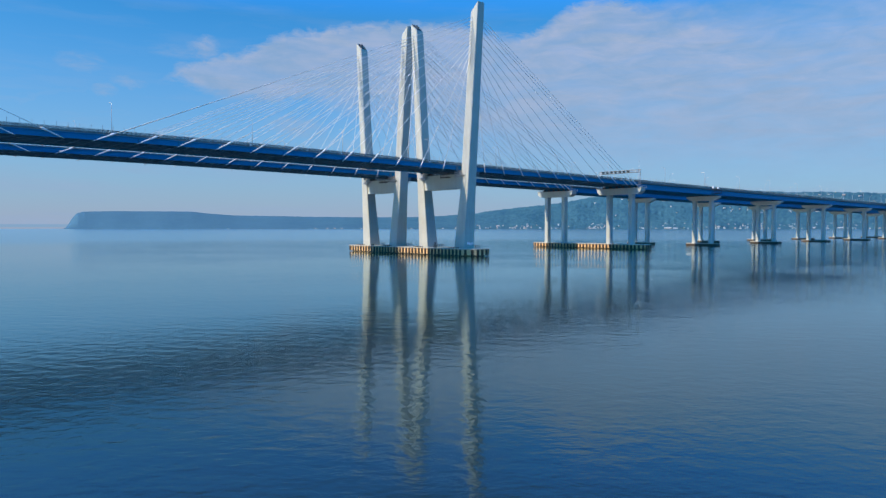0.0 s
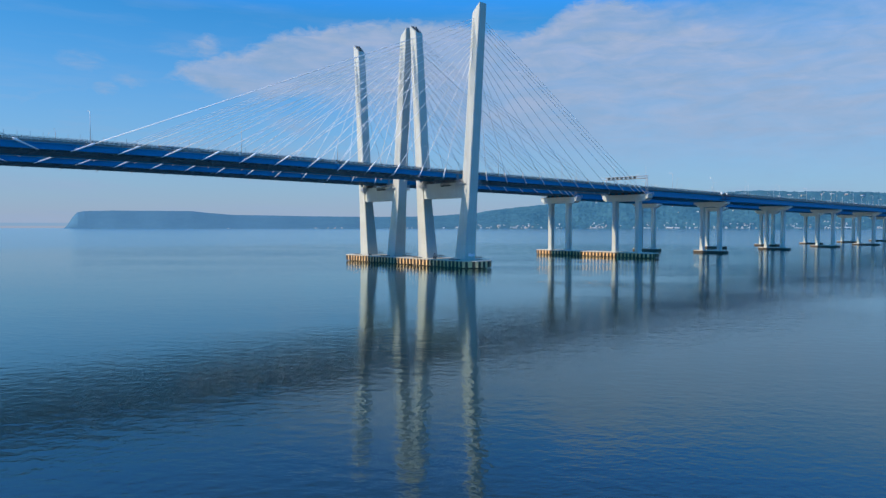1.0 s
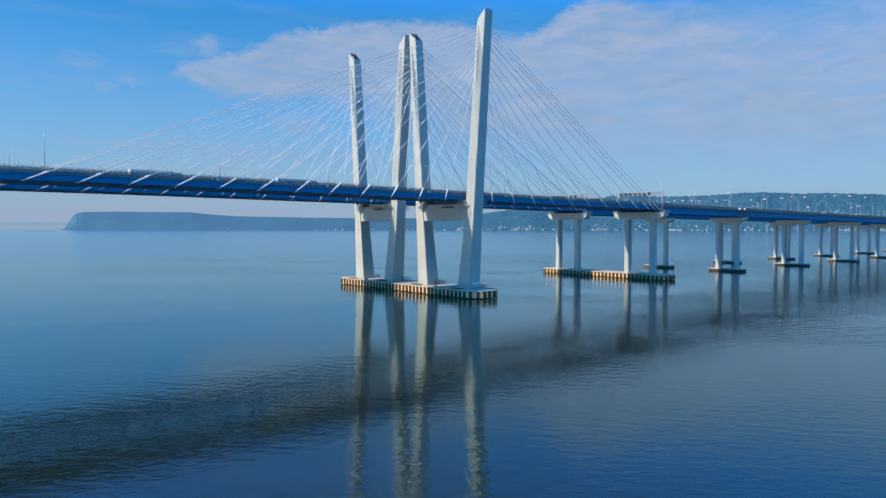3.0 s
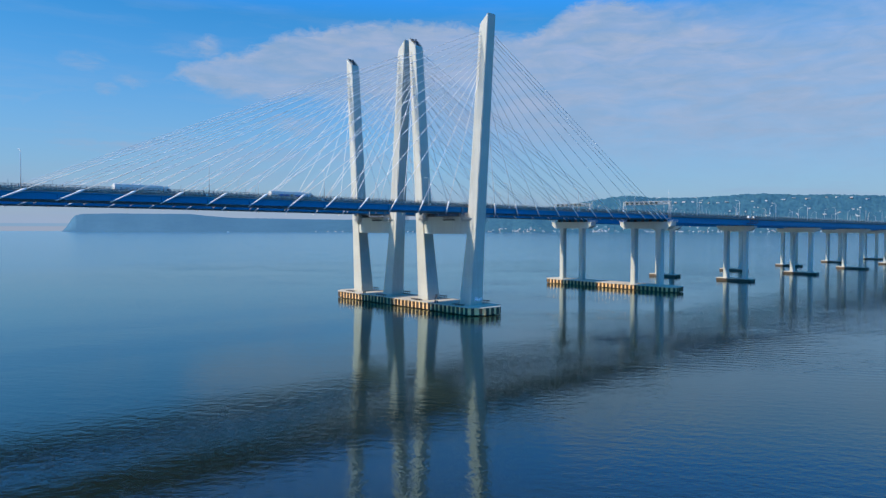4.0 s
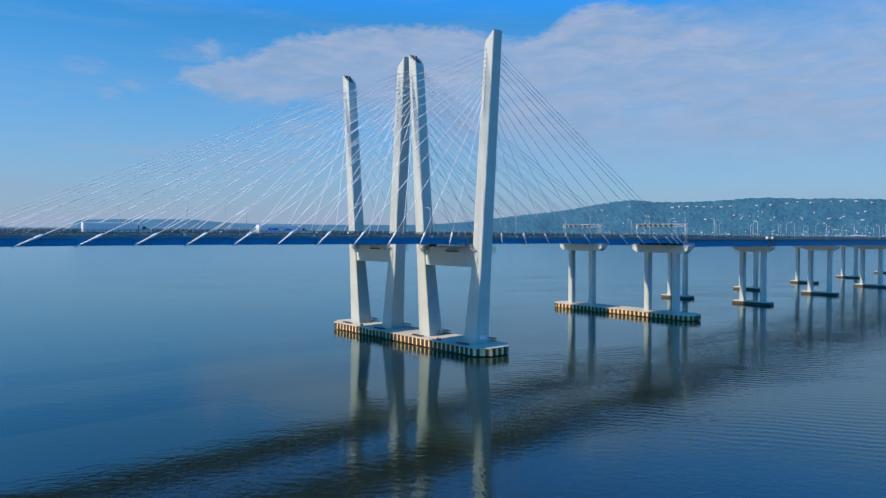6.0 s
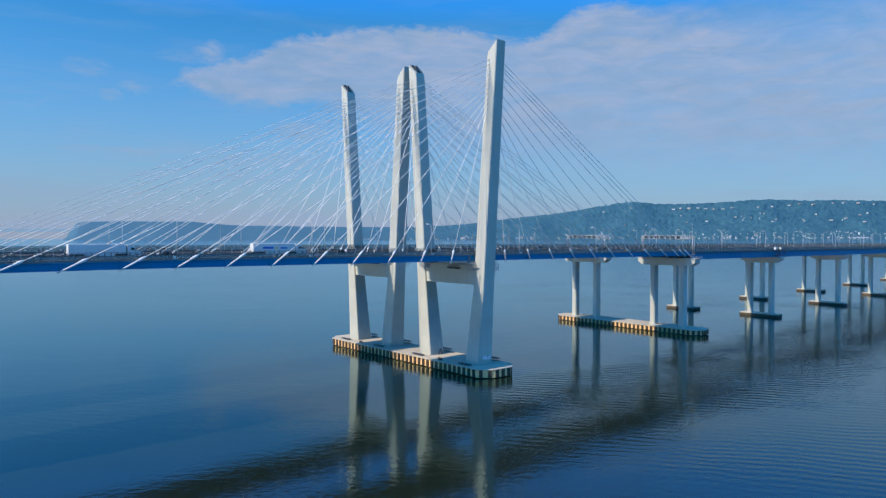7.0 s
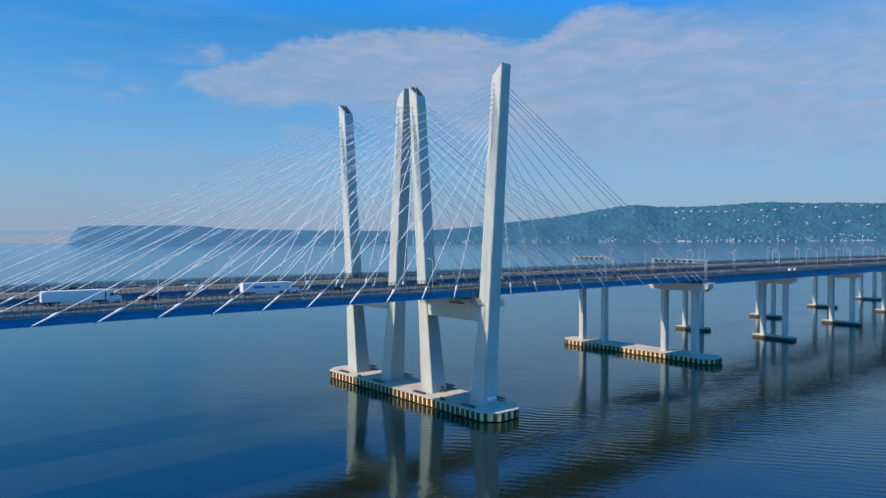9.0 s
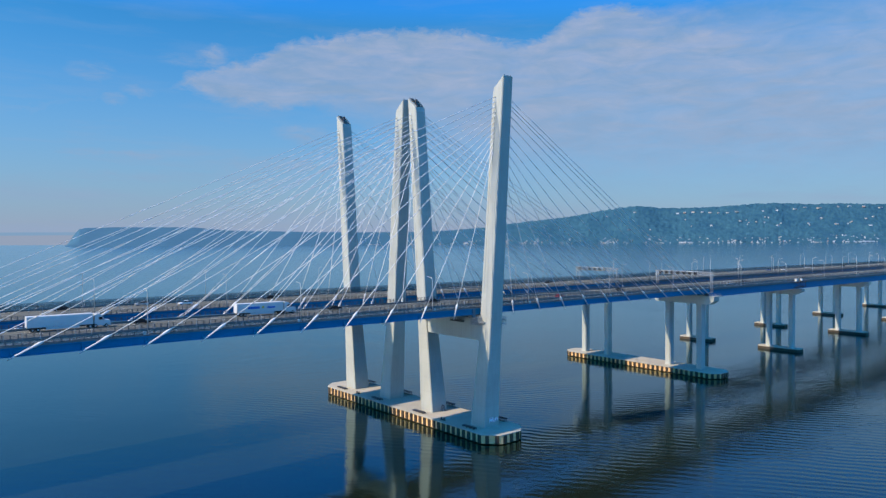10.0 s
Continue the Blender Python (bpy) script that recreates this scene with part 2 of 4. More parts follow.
def mesh_of(name, verts, faces, mat, smooth=False):
    me = bpy.data.meshes.new(name)
    me.from_pydata([tuple(v) for v in verts], [], faces)
    me.validate()
    bm = bmesh.new()
    bm.from_mesh(me)
    bmesh.ops.recalc_face_normals(bm, faces=bm.faces)
    bm.to_mesh(me)
    bm.free()
    me.materials.append(mat)
    if smooth:
        me.shade_smooth()
    return me


def link(name, me, parent=None, m=None, label="", kind=""):
    ob = new(name, me)
    if parent is not None:
        ob.parent = parent
    if m is not None:
        ob.matrix_basis = m
    return tagged(ob, label=label, kind=kind)


class Shape:
    """A growing list of corners and faces."""

    def __init__(self):
        self.v, self.f = [], []

    def box(self, x0, x1, y0, y1, z0, z1):
        k = len(self.v)
        self.v += [(x, y, z) for z in (z0, z1) for x, y in ((x0, y0), (x1, y0), (x1, y1), (x0, y1))]
        self.f += [tuple(k + i for i in q) for q in ((3, 2, 1, 0), (4, 5, 6, 7), (0, 1, 5, 4), (1, 2, 6, 5), (2, 3, 7, 6), (3, 0, 4, 7))]
        return self

    def loft(self, rings, caps=True):
        k, n = len(self.v), len(rings[0])
        for r in rings:
            self.v += [tuple(p) for p in r]
        for i in range(len(rings) - 1):
            a, b = k + i * n, k + (i + 1) * n
            self.f += [(a + j, a + (j + 1) % n, b + (j + 1) % n, b + j) for j in range(n)]
        if caps:
            self.f += [tuple(k + j for j in reversed(range(n))), tuple(k + (len(rings) - 1) * n + j for j in range(n))]
        return self

    def tube(self, points, radii, sides=8):
        rings = []
        pts = [Vector(p) for p in points]
        for i, p in enumerate(pts):
            d = (pts[min(i + 1, len(pts) - 1)] - pts[max(i - 1, 0)]).normalized()
            a = d.cross(Vector((0, 0, 1)) if abs(d.z) < 0.95 else Vector((1, 0, 0))).normalized()
            b = d.cross(a)
            r = radii[i] if isinstance(radii, (list, tuple)) else radii
            rings.append([p + r * (a * math.cos(2 * math.pi * j / sides) + b * math.sin(2 * math.pi * j / sides)) for j in range(sides)])
        return self.loft(rings)

    def done(self, name, mat, smooth=False):
        return mesh_of(name, self.v, self.f, mat, smooth)


def empty(name, m=None, label="", category="", group="", kind=""):
    ob = new(name)
    ob.empty_display_size = 0.5
    if m is not None:
        ob.matrix_basis = m
    return tagged(ob, label, category, group, kind)


def rounded(hx, hy, c):
    """Plan of a rectangle with chamfered corners."""
    return [(-hx, -hy + c), (-hx + c, -hy), (hx - c, -hy), (hx, -hy + c), (hx, hy - c), (hx - c, hy), (-hx + c, hy), (-hx, hy - c)]


# ---- plan ----
APEX, GRADE, CURVE, CROWN = -183.0, 0.0115, 87.0, 47.75


def deck_z(x):
    """Height of the deck's edge along the bridge."""
    d = abs(x - APEX)
    return CROWN - (GRADE * d * d / (2 * CURVE) if d < CURVE else GRADE * (d - CURVE / 2))


PIER = 157.0
SPAN = 107.0
FAR_TOWER = -366.0
END = PIER + 9 * SPAN
# centre across, half width between the towers' feet, half width of the deck
NEAR = dict(y=0.0, foot=18.3, head=27.2, half=14.6, path=True)
FAR = dict(y=56.0, foot=16.9, head=25.7, half=13.2, path=False)


def grid_x(x0, x1, step):
    n = max(1, round((x1 - x0) / step))
    return [x0 + (x1 - x0) * i / n for i in range(n + 1)]


def sweep(profile, x0, x1, step=14.75):
    """A prism whose outline (y, height over the deck's edge) follows the deck."""
    s = Shape()
    s.loft([[(x, y, deck_z(x) + h) for y, h in profile] for x in grid_x(x0, x1, step)])
    return s


# ---- water ----


def build_water(t, bsdf, obj):
    lay = mapped(t, obj, (1, 1, 1), (0, 0, radians(40)))
    swell = noise_tex(t, mapped(t, lay, (0.07, 0.18, 1)), 1.0, 3, 0.5, 0.3)
    wave = noise_tex(t, mapped(t, lay, (0.46, 0.62, 1), (0, 0, radians(8))), 1.0, 2, 0.45, 0.4)
    ripple = noise_tex(t, mapped(t, lay, (1.25, 1.6, 1), (0, 0, radians(-12))), 1.0, 3, 0.55, 0.3)
    calm = ramp(t, noise_tex(t, mapped(t, lay, (0.006, 0.018, 1)), 1.0, 4, 0.55), [(0.36, 0.44), (0.62, 1.0)])
    h = math_node(t, "ADD", math_node(t, "MULTIPLY", wave, 0.54), math_node(t, "MULTIPLY", swell, 0.40))
    h = math_node(t, "ADD", h, math_node(t, "MULTIPLY", ripple, 0.22))
    # trains of small crests
    train = t.nodes.new("ShaderNodeTexWave")
    train.wave_type, train.bands_direction, train.wave_profile = "BANDS", "Y", "SIN"
    for key, value in (("Scale", 0.085), ("Distortion", 6.0), ("Detail", 2.0), ("Detail Scale", 0.5)):
        train.inputs[key].default_value = value
    t.links.new(mapped(t, lay, (1, 1, 1), (0, 0, radians(16))), train.inputs["Vector"])
    where = ramp(t, noise_tex(t, mapped(t, lay, (0.011, 0.02, 1)), 1.0, 3, 0.5), [(0.36, 0.0), (0.56, 1.0)])
    # the trains run in the lee of the tower, out towards the shore
    axes = t.nodes.new("ShaderNodeSeparateXYZ")
    t.links.new(obj, axes.inputs[0])
    lee = math_node(t, "DIVIDE", math_node(t, "ADD", axes.outputs[0], 70.0), 90.0, clamp=True)
    where = math_node(t, "MULTIPLY", where, math_node(t, "MULTIPLY_ADD", lee, 0.85, 0.15))
    h = math_node(t, "ADD", h, math_node(t, "MULTIPLY", math_node(t, "MULTIPLY", train.outputs["Fac"], where), 0.48))
    h = math_node(t, "MULTIPLY", h, calm)
    b = node(t, "ShaderNodeBump", Distance=0.15)
    t.links.new(h, b.inputs["Height"])
    # sheltered water round the piers, open river beyond
    span = t.nodes.new("ShaderNodeVectorMath")
    span.operation = "LENGTH"
    t.links.new(obj, span.inputs[0])
    out = ramp(t, math_node(t, "DIVIDE", span.outputs["Value"], 3000.0, clamp=True), [(0.04, 0.0), (0.17, 1.0)])
    t.links.new(math_node(t, "MULTIPLY_ADD", out, -0.24, 0.68), b.inputs["Strength"])
    # murky olive depth under a clear gloss
    depth = node(t, "ShaderNodeBsdfDiffuse")
    c = ramp(t, noise_tex(t, obj, 0.004, 4, 0.6), [(0.3, (0.0060, 0.011, 0.006)), (0.7, (0.0095, 0.015, 0.008))])
    t.links.new(c, depth.inputs["Color"])
    gloss = node(t, "ShaderNodeBsdfGlossy")
    shine = node(t, "ShaderNodeFresnel", IOR=1.80)
    sheen = ramp(t, shine.outputs[0], [(0.16, (0.66, 0.89, 0.94)), (0.36, (0.76, 0.96, 0.99)), (0.75, (0.84, 0.96, 1.0))])
    t.links.new(sheen, gloss.inputs["Color"])
    both = node(t, "ShaderNodeMixShader")
    for a, z in ((b.outputs[0], gloss.inputs["Normal"]), (b.outputs[0], shine.inputs["Normal"]), (shine.outputs[0], both.inputs[0]), (depth.outputs[0], both.inputs[1]), (gloss.outputs[0], both.inputs[2]), (both.outputs[0], t.nodes["Material Output"].inputs["Surface"])):
        t.links.new(a, z)
    t.links.new(math_node(t, "MULTIPLY_ADD", out, 0.13, 0.010), gloss.inputs["Roughness"])
    t.nodes.remove(bsdf)


WATER = material("river_water", build_water)
water = Shape()
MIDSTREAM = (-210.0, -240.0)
rings = []
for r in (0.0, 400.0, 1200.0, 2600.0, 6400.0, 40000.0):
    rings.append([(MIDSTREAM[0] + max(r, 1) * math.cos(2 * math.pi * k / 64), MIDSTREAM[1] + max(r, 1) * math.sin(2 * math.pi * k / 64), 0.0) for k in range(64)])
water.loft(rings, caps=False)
water.f.append(tuple(range(64)))
sheet = water.done("water", WATER)
if sheet.polygons[0].normal.z < 0:
    sheet.flip_normals()
tagged(link("water", sheet), "calm blue river water with light ripples", "water", kind="structure")

# ---- towers ----


def leg_mesh(name, cfg, side):
    """One tower leg, leaning outwards; side -1 or +1 across the bridge."""
    def outer(z):
        return cfg["foot"] + (cfg["head"] - cfg["foot"]) * (z - 3.6) / 124.1

    def inner(z):
        if z < 33:
            return outer(z) - 7.5 + (7.5 - 5.7) * (z - 3.6) / 29.4
        return outer(z) - 5.7 + (5.7 - 4.9) * (z - 33) / 94.7

    rings = []
    for z in (3.6, 12.0, 22.0, 33.0, 46.0, 50.0, 52.0, 75.0, 100.0, 122.0, 127.7):
        hx = 3.75 - 0.75 * (z - 3.6) / 29.4 if z < 33 else 3.0 - 0.6 * (z - 33) / 94.7
        a, b = inner(z), outer(z)
        mid, c = (a + b) / 2, 0.28
        groove = 0.0 if z < 51 else (0.14 if z < 122 else 0.02)
        w = 0.8 + 0.5 * (1 - max(0, z - 51) / 77)
        half = (b - a) / 2
        o, v = side * 0.95, 0.62
        ring = [(-hx, -half + c), (-hx + c, -half), (hx - c, -half), (hx, -half + c), (hx, -w), (hx - groove, -w + 0.12), (hx - groove, w - 0.12), (hx, w),
                (hx, half - c), (hx - c, half), (-hx + c, half), (-hx, half - c), (-hx, o + v), (-hx + groove, o + v - 0.12), (-hx + groove, o - v + 0.12), (-hx, o - v)]
        tip = z > 127
        rings.append([(x, cfg["y"] + side * (mid + y), z - (4.0 * (half - y) / (2 * half) if tip else 0)) for x, y in ring])
    s = Shape()
    s.loft(rings)
    return s.done(name, CONCRETE)


def tower(cfg, x, label):
    base = empty("bridge_tower", pose(x, cfg["y"], 3.6), label, "bridge tower", "bridge towers")
    inv = Matrix.Translation((0, -cfg["y"], -3.6))
    for side in (-1, 1):
        leg = link("tower_leg", leg_mesh("tower_leg", cfg, side), base, inv)
        # railing, ladder and mast on the sloping head
        s = Shape()
        out, ins = cfg["head"], cfg["head"] - 4.9
        for k in range(6):
            f = (k + 0.5) / 6
            y = cfg["y"] + side * (ins + (out - ins) * f)
            z = 123.7 + 4.0 * f
            for sx in (-1.5, 1.5):
                s.box(sx - 0.06, sx + 0.06, y - 0.06, y + 0.06, z - 0.4, z + 0.8)
            s.box(-1.5 + 0.5 * (k % 2), 1.5 - 0.6 * (k % 3), y - 0.33, y + 0.33, z - 0.1, z + 0.25 + 0.2 * (k % 2))
        for sx in (-1.5, 1.5):
            s.tube([(sx, cfg["y"] + side * (ins + 0.4), 124.8), (sx, cfg["y"] + side * (out - 0.4), 128.1)], 0.06, 5)
        s.box(-0.5, 0.3, cfg["y"] + side * (out - 2.6) - 0.4, cfg["y"] + side * (out - 2.6) + 0.4, 125.0, 127.2)
        link("head_railing", s.done("head_railing", RAIL), base, inv, "dark steel steps and railing on the tower head")
    # crossbeam below the deck
    y0 = cfg["foot"] - 7.5 + 3.6
    s = Shape()
    prof = [(-y0 - 0.6, 34.6), (y0 + 0.6, 34.6), (y0 + 0.9, 42.3), (-y0 - 0.9, 42.3)]
    s.loft([[(xx, cfg["y"] + y, z) for y, z in prof] for xx in (-2.45, 2.45)])
    link("crossbeam", s.done("crossbeam", CONCRETE), base, inv)
    for y in (-y0 + 1.2, y0 - 1.2):
        s = Shape().box(-1.4, 1.4, cfg["y"] + y - 0.9, cfg["y"] + y + 0.9, 42.3, deck_z(x) - 2.31)
        link("bearing", s.done("bearing", DARK), base, inv)
    # service walkways hung at the crossbeam
    for y, z in ((-y0 - 1.5, 41.4), (-3.4, 40.9), (y0 + 1.2, 41.4)):
        s = Shape()
        w = 3.2 if abs(y) < 6 else 2.2
        s.box(-4.0, -2.46, cfg["y"] + y - w, cfg["y"] + y + w, z, z + 0.14)
        for k in range(7):
            yy = cfg["y"] + y - w + 0.06 + k * (2 * w - 0.12) / 6
            s.box(-3.98, -3.9, yy - 0.05, yy + 0.05, z + 0.1, z + 1.2)
            s.box(-4.0, -2.46, yy - 0.05, yy + 0.05, z - 0.3, z)
        for zz in (0.6, 1.15):
            s.box(-3.98, -3.9, cfg["y"] + y - w, cfg["y"] + y + w, z + zz, z + zz + 0.07)
        link("walkway", s.done("walkway", STEEL if abs(y) > 6 else DARK), base, inv, "grey steel service walkway")
    # scaffolds in three tiers where the crossbeam meets the legs
    for side in (-1, 1):
        s = Shape()
        ya, yb = sorted((side * (y0 - 2.6), side * (y0 + 2.2)))
        for tier in (40.5, 41.7, 42.9):
            s.box(-4.3, -3.15, cfg["y"] + ya, cfg["y"] + yb, tier, tier + 0.12)
            s.box(-4.3, -4.22, cfg["y"] + ya, cfg["y"] + yb, tier + 0.75, tier + 0.83)
        for k in range(6):
            yy = cfg["y"] + ya + (yb - ya) * k / 5
            for xx in (-4.26, -3.2):
                s.box(xx - 0.06, xx + 0.06, yy - 0.06, yy + 0.06, 39.9 + 0.25 * (k % 2), 43.8)
            s.box(-4.3, -2.46, yy - 0.05, yy + 0.05, 41.6, 41.7)
            if k < 5:
                s.tube([(-4.26, yy, 40.6 + 1.1 * (k % 2)), (-4.26, yy + (yb - ya) / 5, 41.7 + 1.1 * (k % 2))], 0.05, 5)
        link("scaffold", s.done("scaffold", GANTRY), base, inv, "grey tube scaffold under the deck")
    # small tube platforms on the outer faces of the legs, beside the deck
    for side in (-1, 1):
        s = Shape()
        face = cfg["foot"] + (cfg["head"] - cfg["foot"]) * (42.0 - 3.6) / 124.1
        ya, yb = sorted((cfg["y"] + side * (face - 2.8), cfg["y"] + side * (face + 0.3)))
        for tier in (40.7, 42.1):
            s.box(2.75, 4.5, ya, yb, tier, tier + 0.12)
            for rail in (0.55, 1.05):
                s.box(4.42, 4.5, ya, yb, tier + rail, tier + rail + 0.08)
                s.box(2.75, 4.5, ya, ya + 0.08, tier + rail, tier + rail + 0.08)
                s.box(2.75, 4.5, yb - 0.08, yb, tier + rail, tier + rail + 0.08)
        for py in (ya + 0.06, (ya + yb) / 2, yb - 0.06):
            s.box(4.4, 4.52, py - 0.06, py + 0.06, 40.2, 43.3)
            s.tube([(2.6, py, 39.2), (4.45, py, 40.75)], 0.07, 5)
        link("leg_platform", s.done("leg_platform", GANTRY), base, inv, "grey tube platform on the tower leg")
        # guide block between the deck edge and the leg
        g = Shape().box(-5.6, -4.5, cfg["y"] + side * (cfg["half"] - 0.1) - 0.35, cfg["y"] + side * (cfg["half"] - 0.1) + 0.35, deck_z(x) - 2.9, deck_z(x) - 0.1)
        link("guide_block", g.done("guide_block", SOFFIT), base, inv, "dark blue steel guide block at the deck edge")
    # braced maintenance frame under the deck, on the crossbeam
    s = Shape()
    for xx in (-2.2, 2.2):
        for zz in (42.45, 43.55):
            s.box(xx - 0.09, xx + 0.09, cfg["y"] - y0, cfg["y"] + y0, zz, zz + 0.16)
        n = int(2 * y0 / 1.3)
        for k in range(n + 1):
            yy = cfg["y"] - y0 + 2 * y0 * k / n
            s.box(xx - 0.07, xx + 0.07, yy - 0.07, yy + 0.07, 42.3, 43.7)
            if k < n:
                y2 = cfg["y"] - y0 + 2 * y0 * (k + 1) / n
                s.tube([(xx, yy, 42.5), (xx, y2, 43.6)] if k % 2 else [(xx, yy, 43.6), (xx, y2, 42.5)], 0.06, 5)
    link("bracing_frame", s.done("bracing_frame", RAIL), base, inv, "grey steel bracing under the deck")
    return base


for cfg in (NEAR, FAR):
    tower(cfg, 0.0, "pale concrete tower of two outward-leaning legs on a fendered plinth")
    tower(cfg, FAR_TOWER, "pale concrete tower of two outward-leaning legs across the main span")

# ---- pier plinths with fenders ----


def plinth(x, y0, y1, hx, c, top, label):
    """Long concrete plinth; black rubber fenders stand proud of its pale skirt all round."""
    mid, hy = (y0 + y1) / 2, (y1 - y0) / 2
    base = empty("fender_plinth", pose(x, mid, 0), label, "pier plinth")
    plan = rounded(hx, hy, c)
    plan2 = rounded(hx - 0.2, hy - 0.2, c)
    s = Shape()
    s.loft([[(px, py, z) for px, py in plan2] for z in (0.35, top - 0.32)])
    link("skirt", s.done("skirt", SKIRT), base, None, "cream concrete skirt")
    # inset core, its dark colour standing in for the shadow under the skirt
    s = Shape()
    s.loft([[(px, py, z) for px, py in rounded(hx - 1.6, hy - 1.6, c)] for z in (-3.0, 0.34)])
    link("footing", s.done("footing", DARK), base, None, "footing coloured dark as the shadow gap under the skirt")
    s = Shape()
    s.loft([[(px * k, py * (1 - (1 - k) * hx / hy), z) for px, py in rounded(hx + 0.12, hy + 0.12, c)] for z, k in ((top - 0.32, 1.0), (top - 0.08, 1.0), (top, 0.99))])
    link("top_slab", s.done("top_slab", PLINTH), base)
    panel = Shape().box(-0.68, 0.68, -0.22, 0.22, 0.42, top - 0.36).done("fender_panel", RUBBER)
    n = len(plan)
    for i in range(n):
        a, b = Vector(plan[i]), Vector(plan[(i + 1) % n])
        length = (b - a).length
        count = max(1, round(length / 2.8))
        turn = math.degrees(math.atan2((b - a).y, (b - a).x))
        for k in range(count):
            p = a + (b - a) * ((k + 0.5) / count)
            link("fender_panel", panel, base, pose(p.x, p.y, 0, 0, 0, turn))
    return base


plinth(0.0, -28.3, 84.3, 9.5, 4.9, 3.6, "cream concrete tower plinth edged with black rubber fenders")
plinth(PIER, -22.8, 75.0, 7.6, 4.0, 3.1, "cream concrete pier plinth edged with black rubber fenders")


def mooring_platform(x, y, length, h):
    base = empty("access_platform", pose(x, y, 3.6), "dark steel access platform on short legs on the plinth", "platform", "access platforms")
    s = Shape()
    s.box(-0.75, 0.75, -length / 2, length / 2, h, h + 0.25)
    link("platform_deck", s.done("platform_deck", DARK), base)
    for sx in (-0.6, 0.6):
        for k in range(4):
            yy = -length / 2 + 0.4 + k * (length - 0.8) / 3
            link("platform_leg", Shape().box(sx - 0.09, sx + 0.09, yy - 0.09, yy + 0.09, 0, h).done("platform_leg", DARK), base)
    return base


for y in (-14.2, 15.0, 43.6, 71.0):
    mooring_platform(-7.0, y, 6.6, 0.35)
    mooring_platform(8.4, y, 6.2, 1.05)
def bollard(x, y):
    """Twin-post mooring bollard: foot plate, two capped posts and a cross bar."""
    base = empty("mooring_bollard", pose(x, y, 3.6), "dark steel twin-post mooring bollard on the plinth edge", "bollard", "mooring bollards")
    link("foot_plate", Shape().box(-0.45, 0.45, -1.25, 1.25, 0, 0.1).done("foot_plate", DARK), base)
    for yy in (-0.75, 0.75):
        s = Shape()
        s.loft([[(r * math.cos(k * math.pi / 5), yy + r * math.sin(k * math.pi / 5), z) for k in range(10)] for z, r in ((0.1, 0.3), (0.75, 0.24), (0.8, 0.38), (0.95, 0.36), (1.0, 0.2))])
        link("post", s.done("post", DARK), base)
    link("cross_bar", Shape().box(-0.1, 0.1, -1.2, 1.2, 0.42, 0.62).done("cross_bar", DARK), base)


for y in (0.2, 57.6):
    bollard(-7.4, y)


def access_steps(x, y):
    """Small pair of ladders leaning together at the foot of a leg."""
    base = empty("access_steps", pose(x, y, 3.6, 0, 0, 90), "dark steel A-frame steps at the foot of a tower leg", "steps")
    for sx in (-0.4, 0.4):
        for lean in (-1, 1):
            s = Shape()
            s.loft([[(sx + dx, yy + dy, z) for dx, dy in ((-0.07, -0.08), (0.07, -0.08), (0.07, 0.08), (-0.07, 0.08))] for yy, z in ((lean * 0.95, 0.0), (lean * 0.1, 2.6))])
            link("stile", s.done("stile", DARK), base)
    for lean in (-1, 1):
        for k in range(4):
            z = 0.5 + 0.5 * k
            yy = lean * (0.95 - 0.85 * z / 2.6)
            link("tread", Shape().box(-0.4, 0.4, yy - 0.08, yy + 0.08, z, z + 0.06).done("tread", DARK), base)


access_steps(0.9, 9.9)

# faded mark of plain bars at the foot of one leg
mark = empty("painted_sign", pose(0.6, -18.66, 6.2, 4.1, 0, 0), "white painted panel with faded reddish bars on concrete", "sign")
SIGN_WHITE = surface("white_sign_paint", (0.72, 0.72, 0.72), (0.82, 0.82, 0.82), 0.6, scale=1, grain=3, bump=0.0)
BAR = surface("faded_red_paint", (0.40, 0.09, 0.24), (0.5, 0.15, 0.34), 0.7, scale=1, grain=3, bump=0.0)
for x0, x1, z0, z1 in ((-2.0, -0.3, -0.75, 0.8), (-0.2, 0.9, -0.95, 0.25), (1.0, 2.1, -0.6, 0.55)):
    link("sign_panel", Shape().box(x0, x1, -0.04, 0.06, z0, z1).done("sign_panel", SIGN_WHITE), mark)
    link("sign_bar", Shape().box(x0 + 0.2, x1 - 0.15, -0.07, -0.041, z0 + 0.2, z0 + 0.42).done("sign_bar", BAR), mark)
    link("sign_bar", Shape().box(x0 + 0.15, x1 - 0.3, -0.07, -0.041, z1 - 0.45, z1 - 0.2).done("sign_bar", BAR), mark)

# ---- piers ----


def column(y, w, d, z0, z1):
    s = Shape()
    rings = []
    for z, k in ((z0, 1.12), (z0 + 1.2, 1.0), ((z0 + z1) / 2, 0.97), (z1 - 3, 0.97), (z1, 1.05)):
        rings.append([(px * k, y + py * k, z) for px, py in rounded(d / 2, w / 2, 0.45)])
    return s.loft(rings).done("column", PIER_CONCRETE)


def cap_beam(y0, y1, hx, z0, z1, flare, end=1.3):
    s = Shape()
    prof = [(y0, z1), (y0, z1 - end), (y0 + flare, z0), (y1 - flare, z0), (y1, z1 - end), (y1, z1)]
    s.loft([[(x * hx, y, z) for y, z in prof] for x in (-1, 1)])
    return s.done("cap_beam", PIER_CONCRETE)


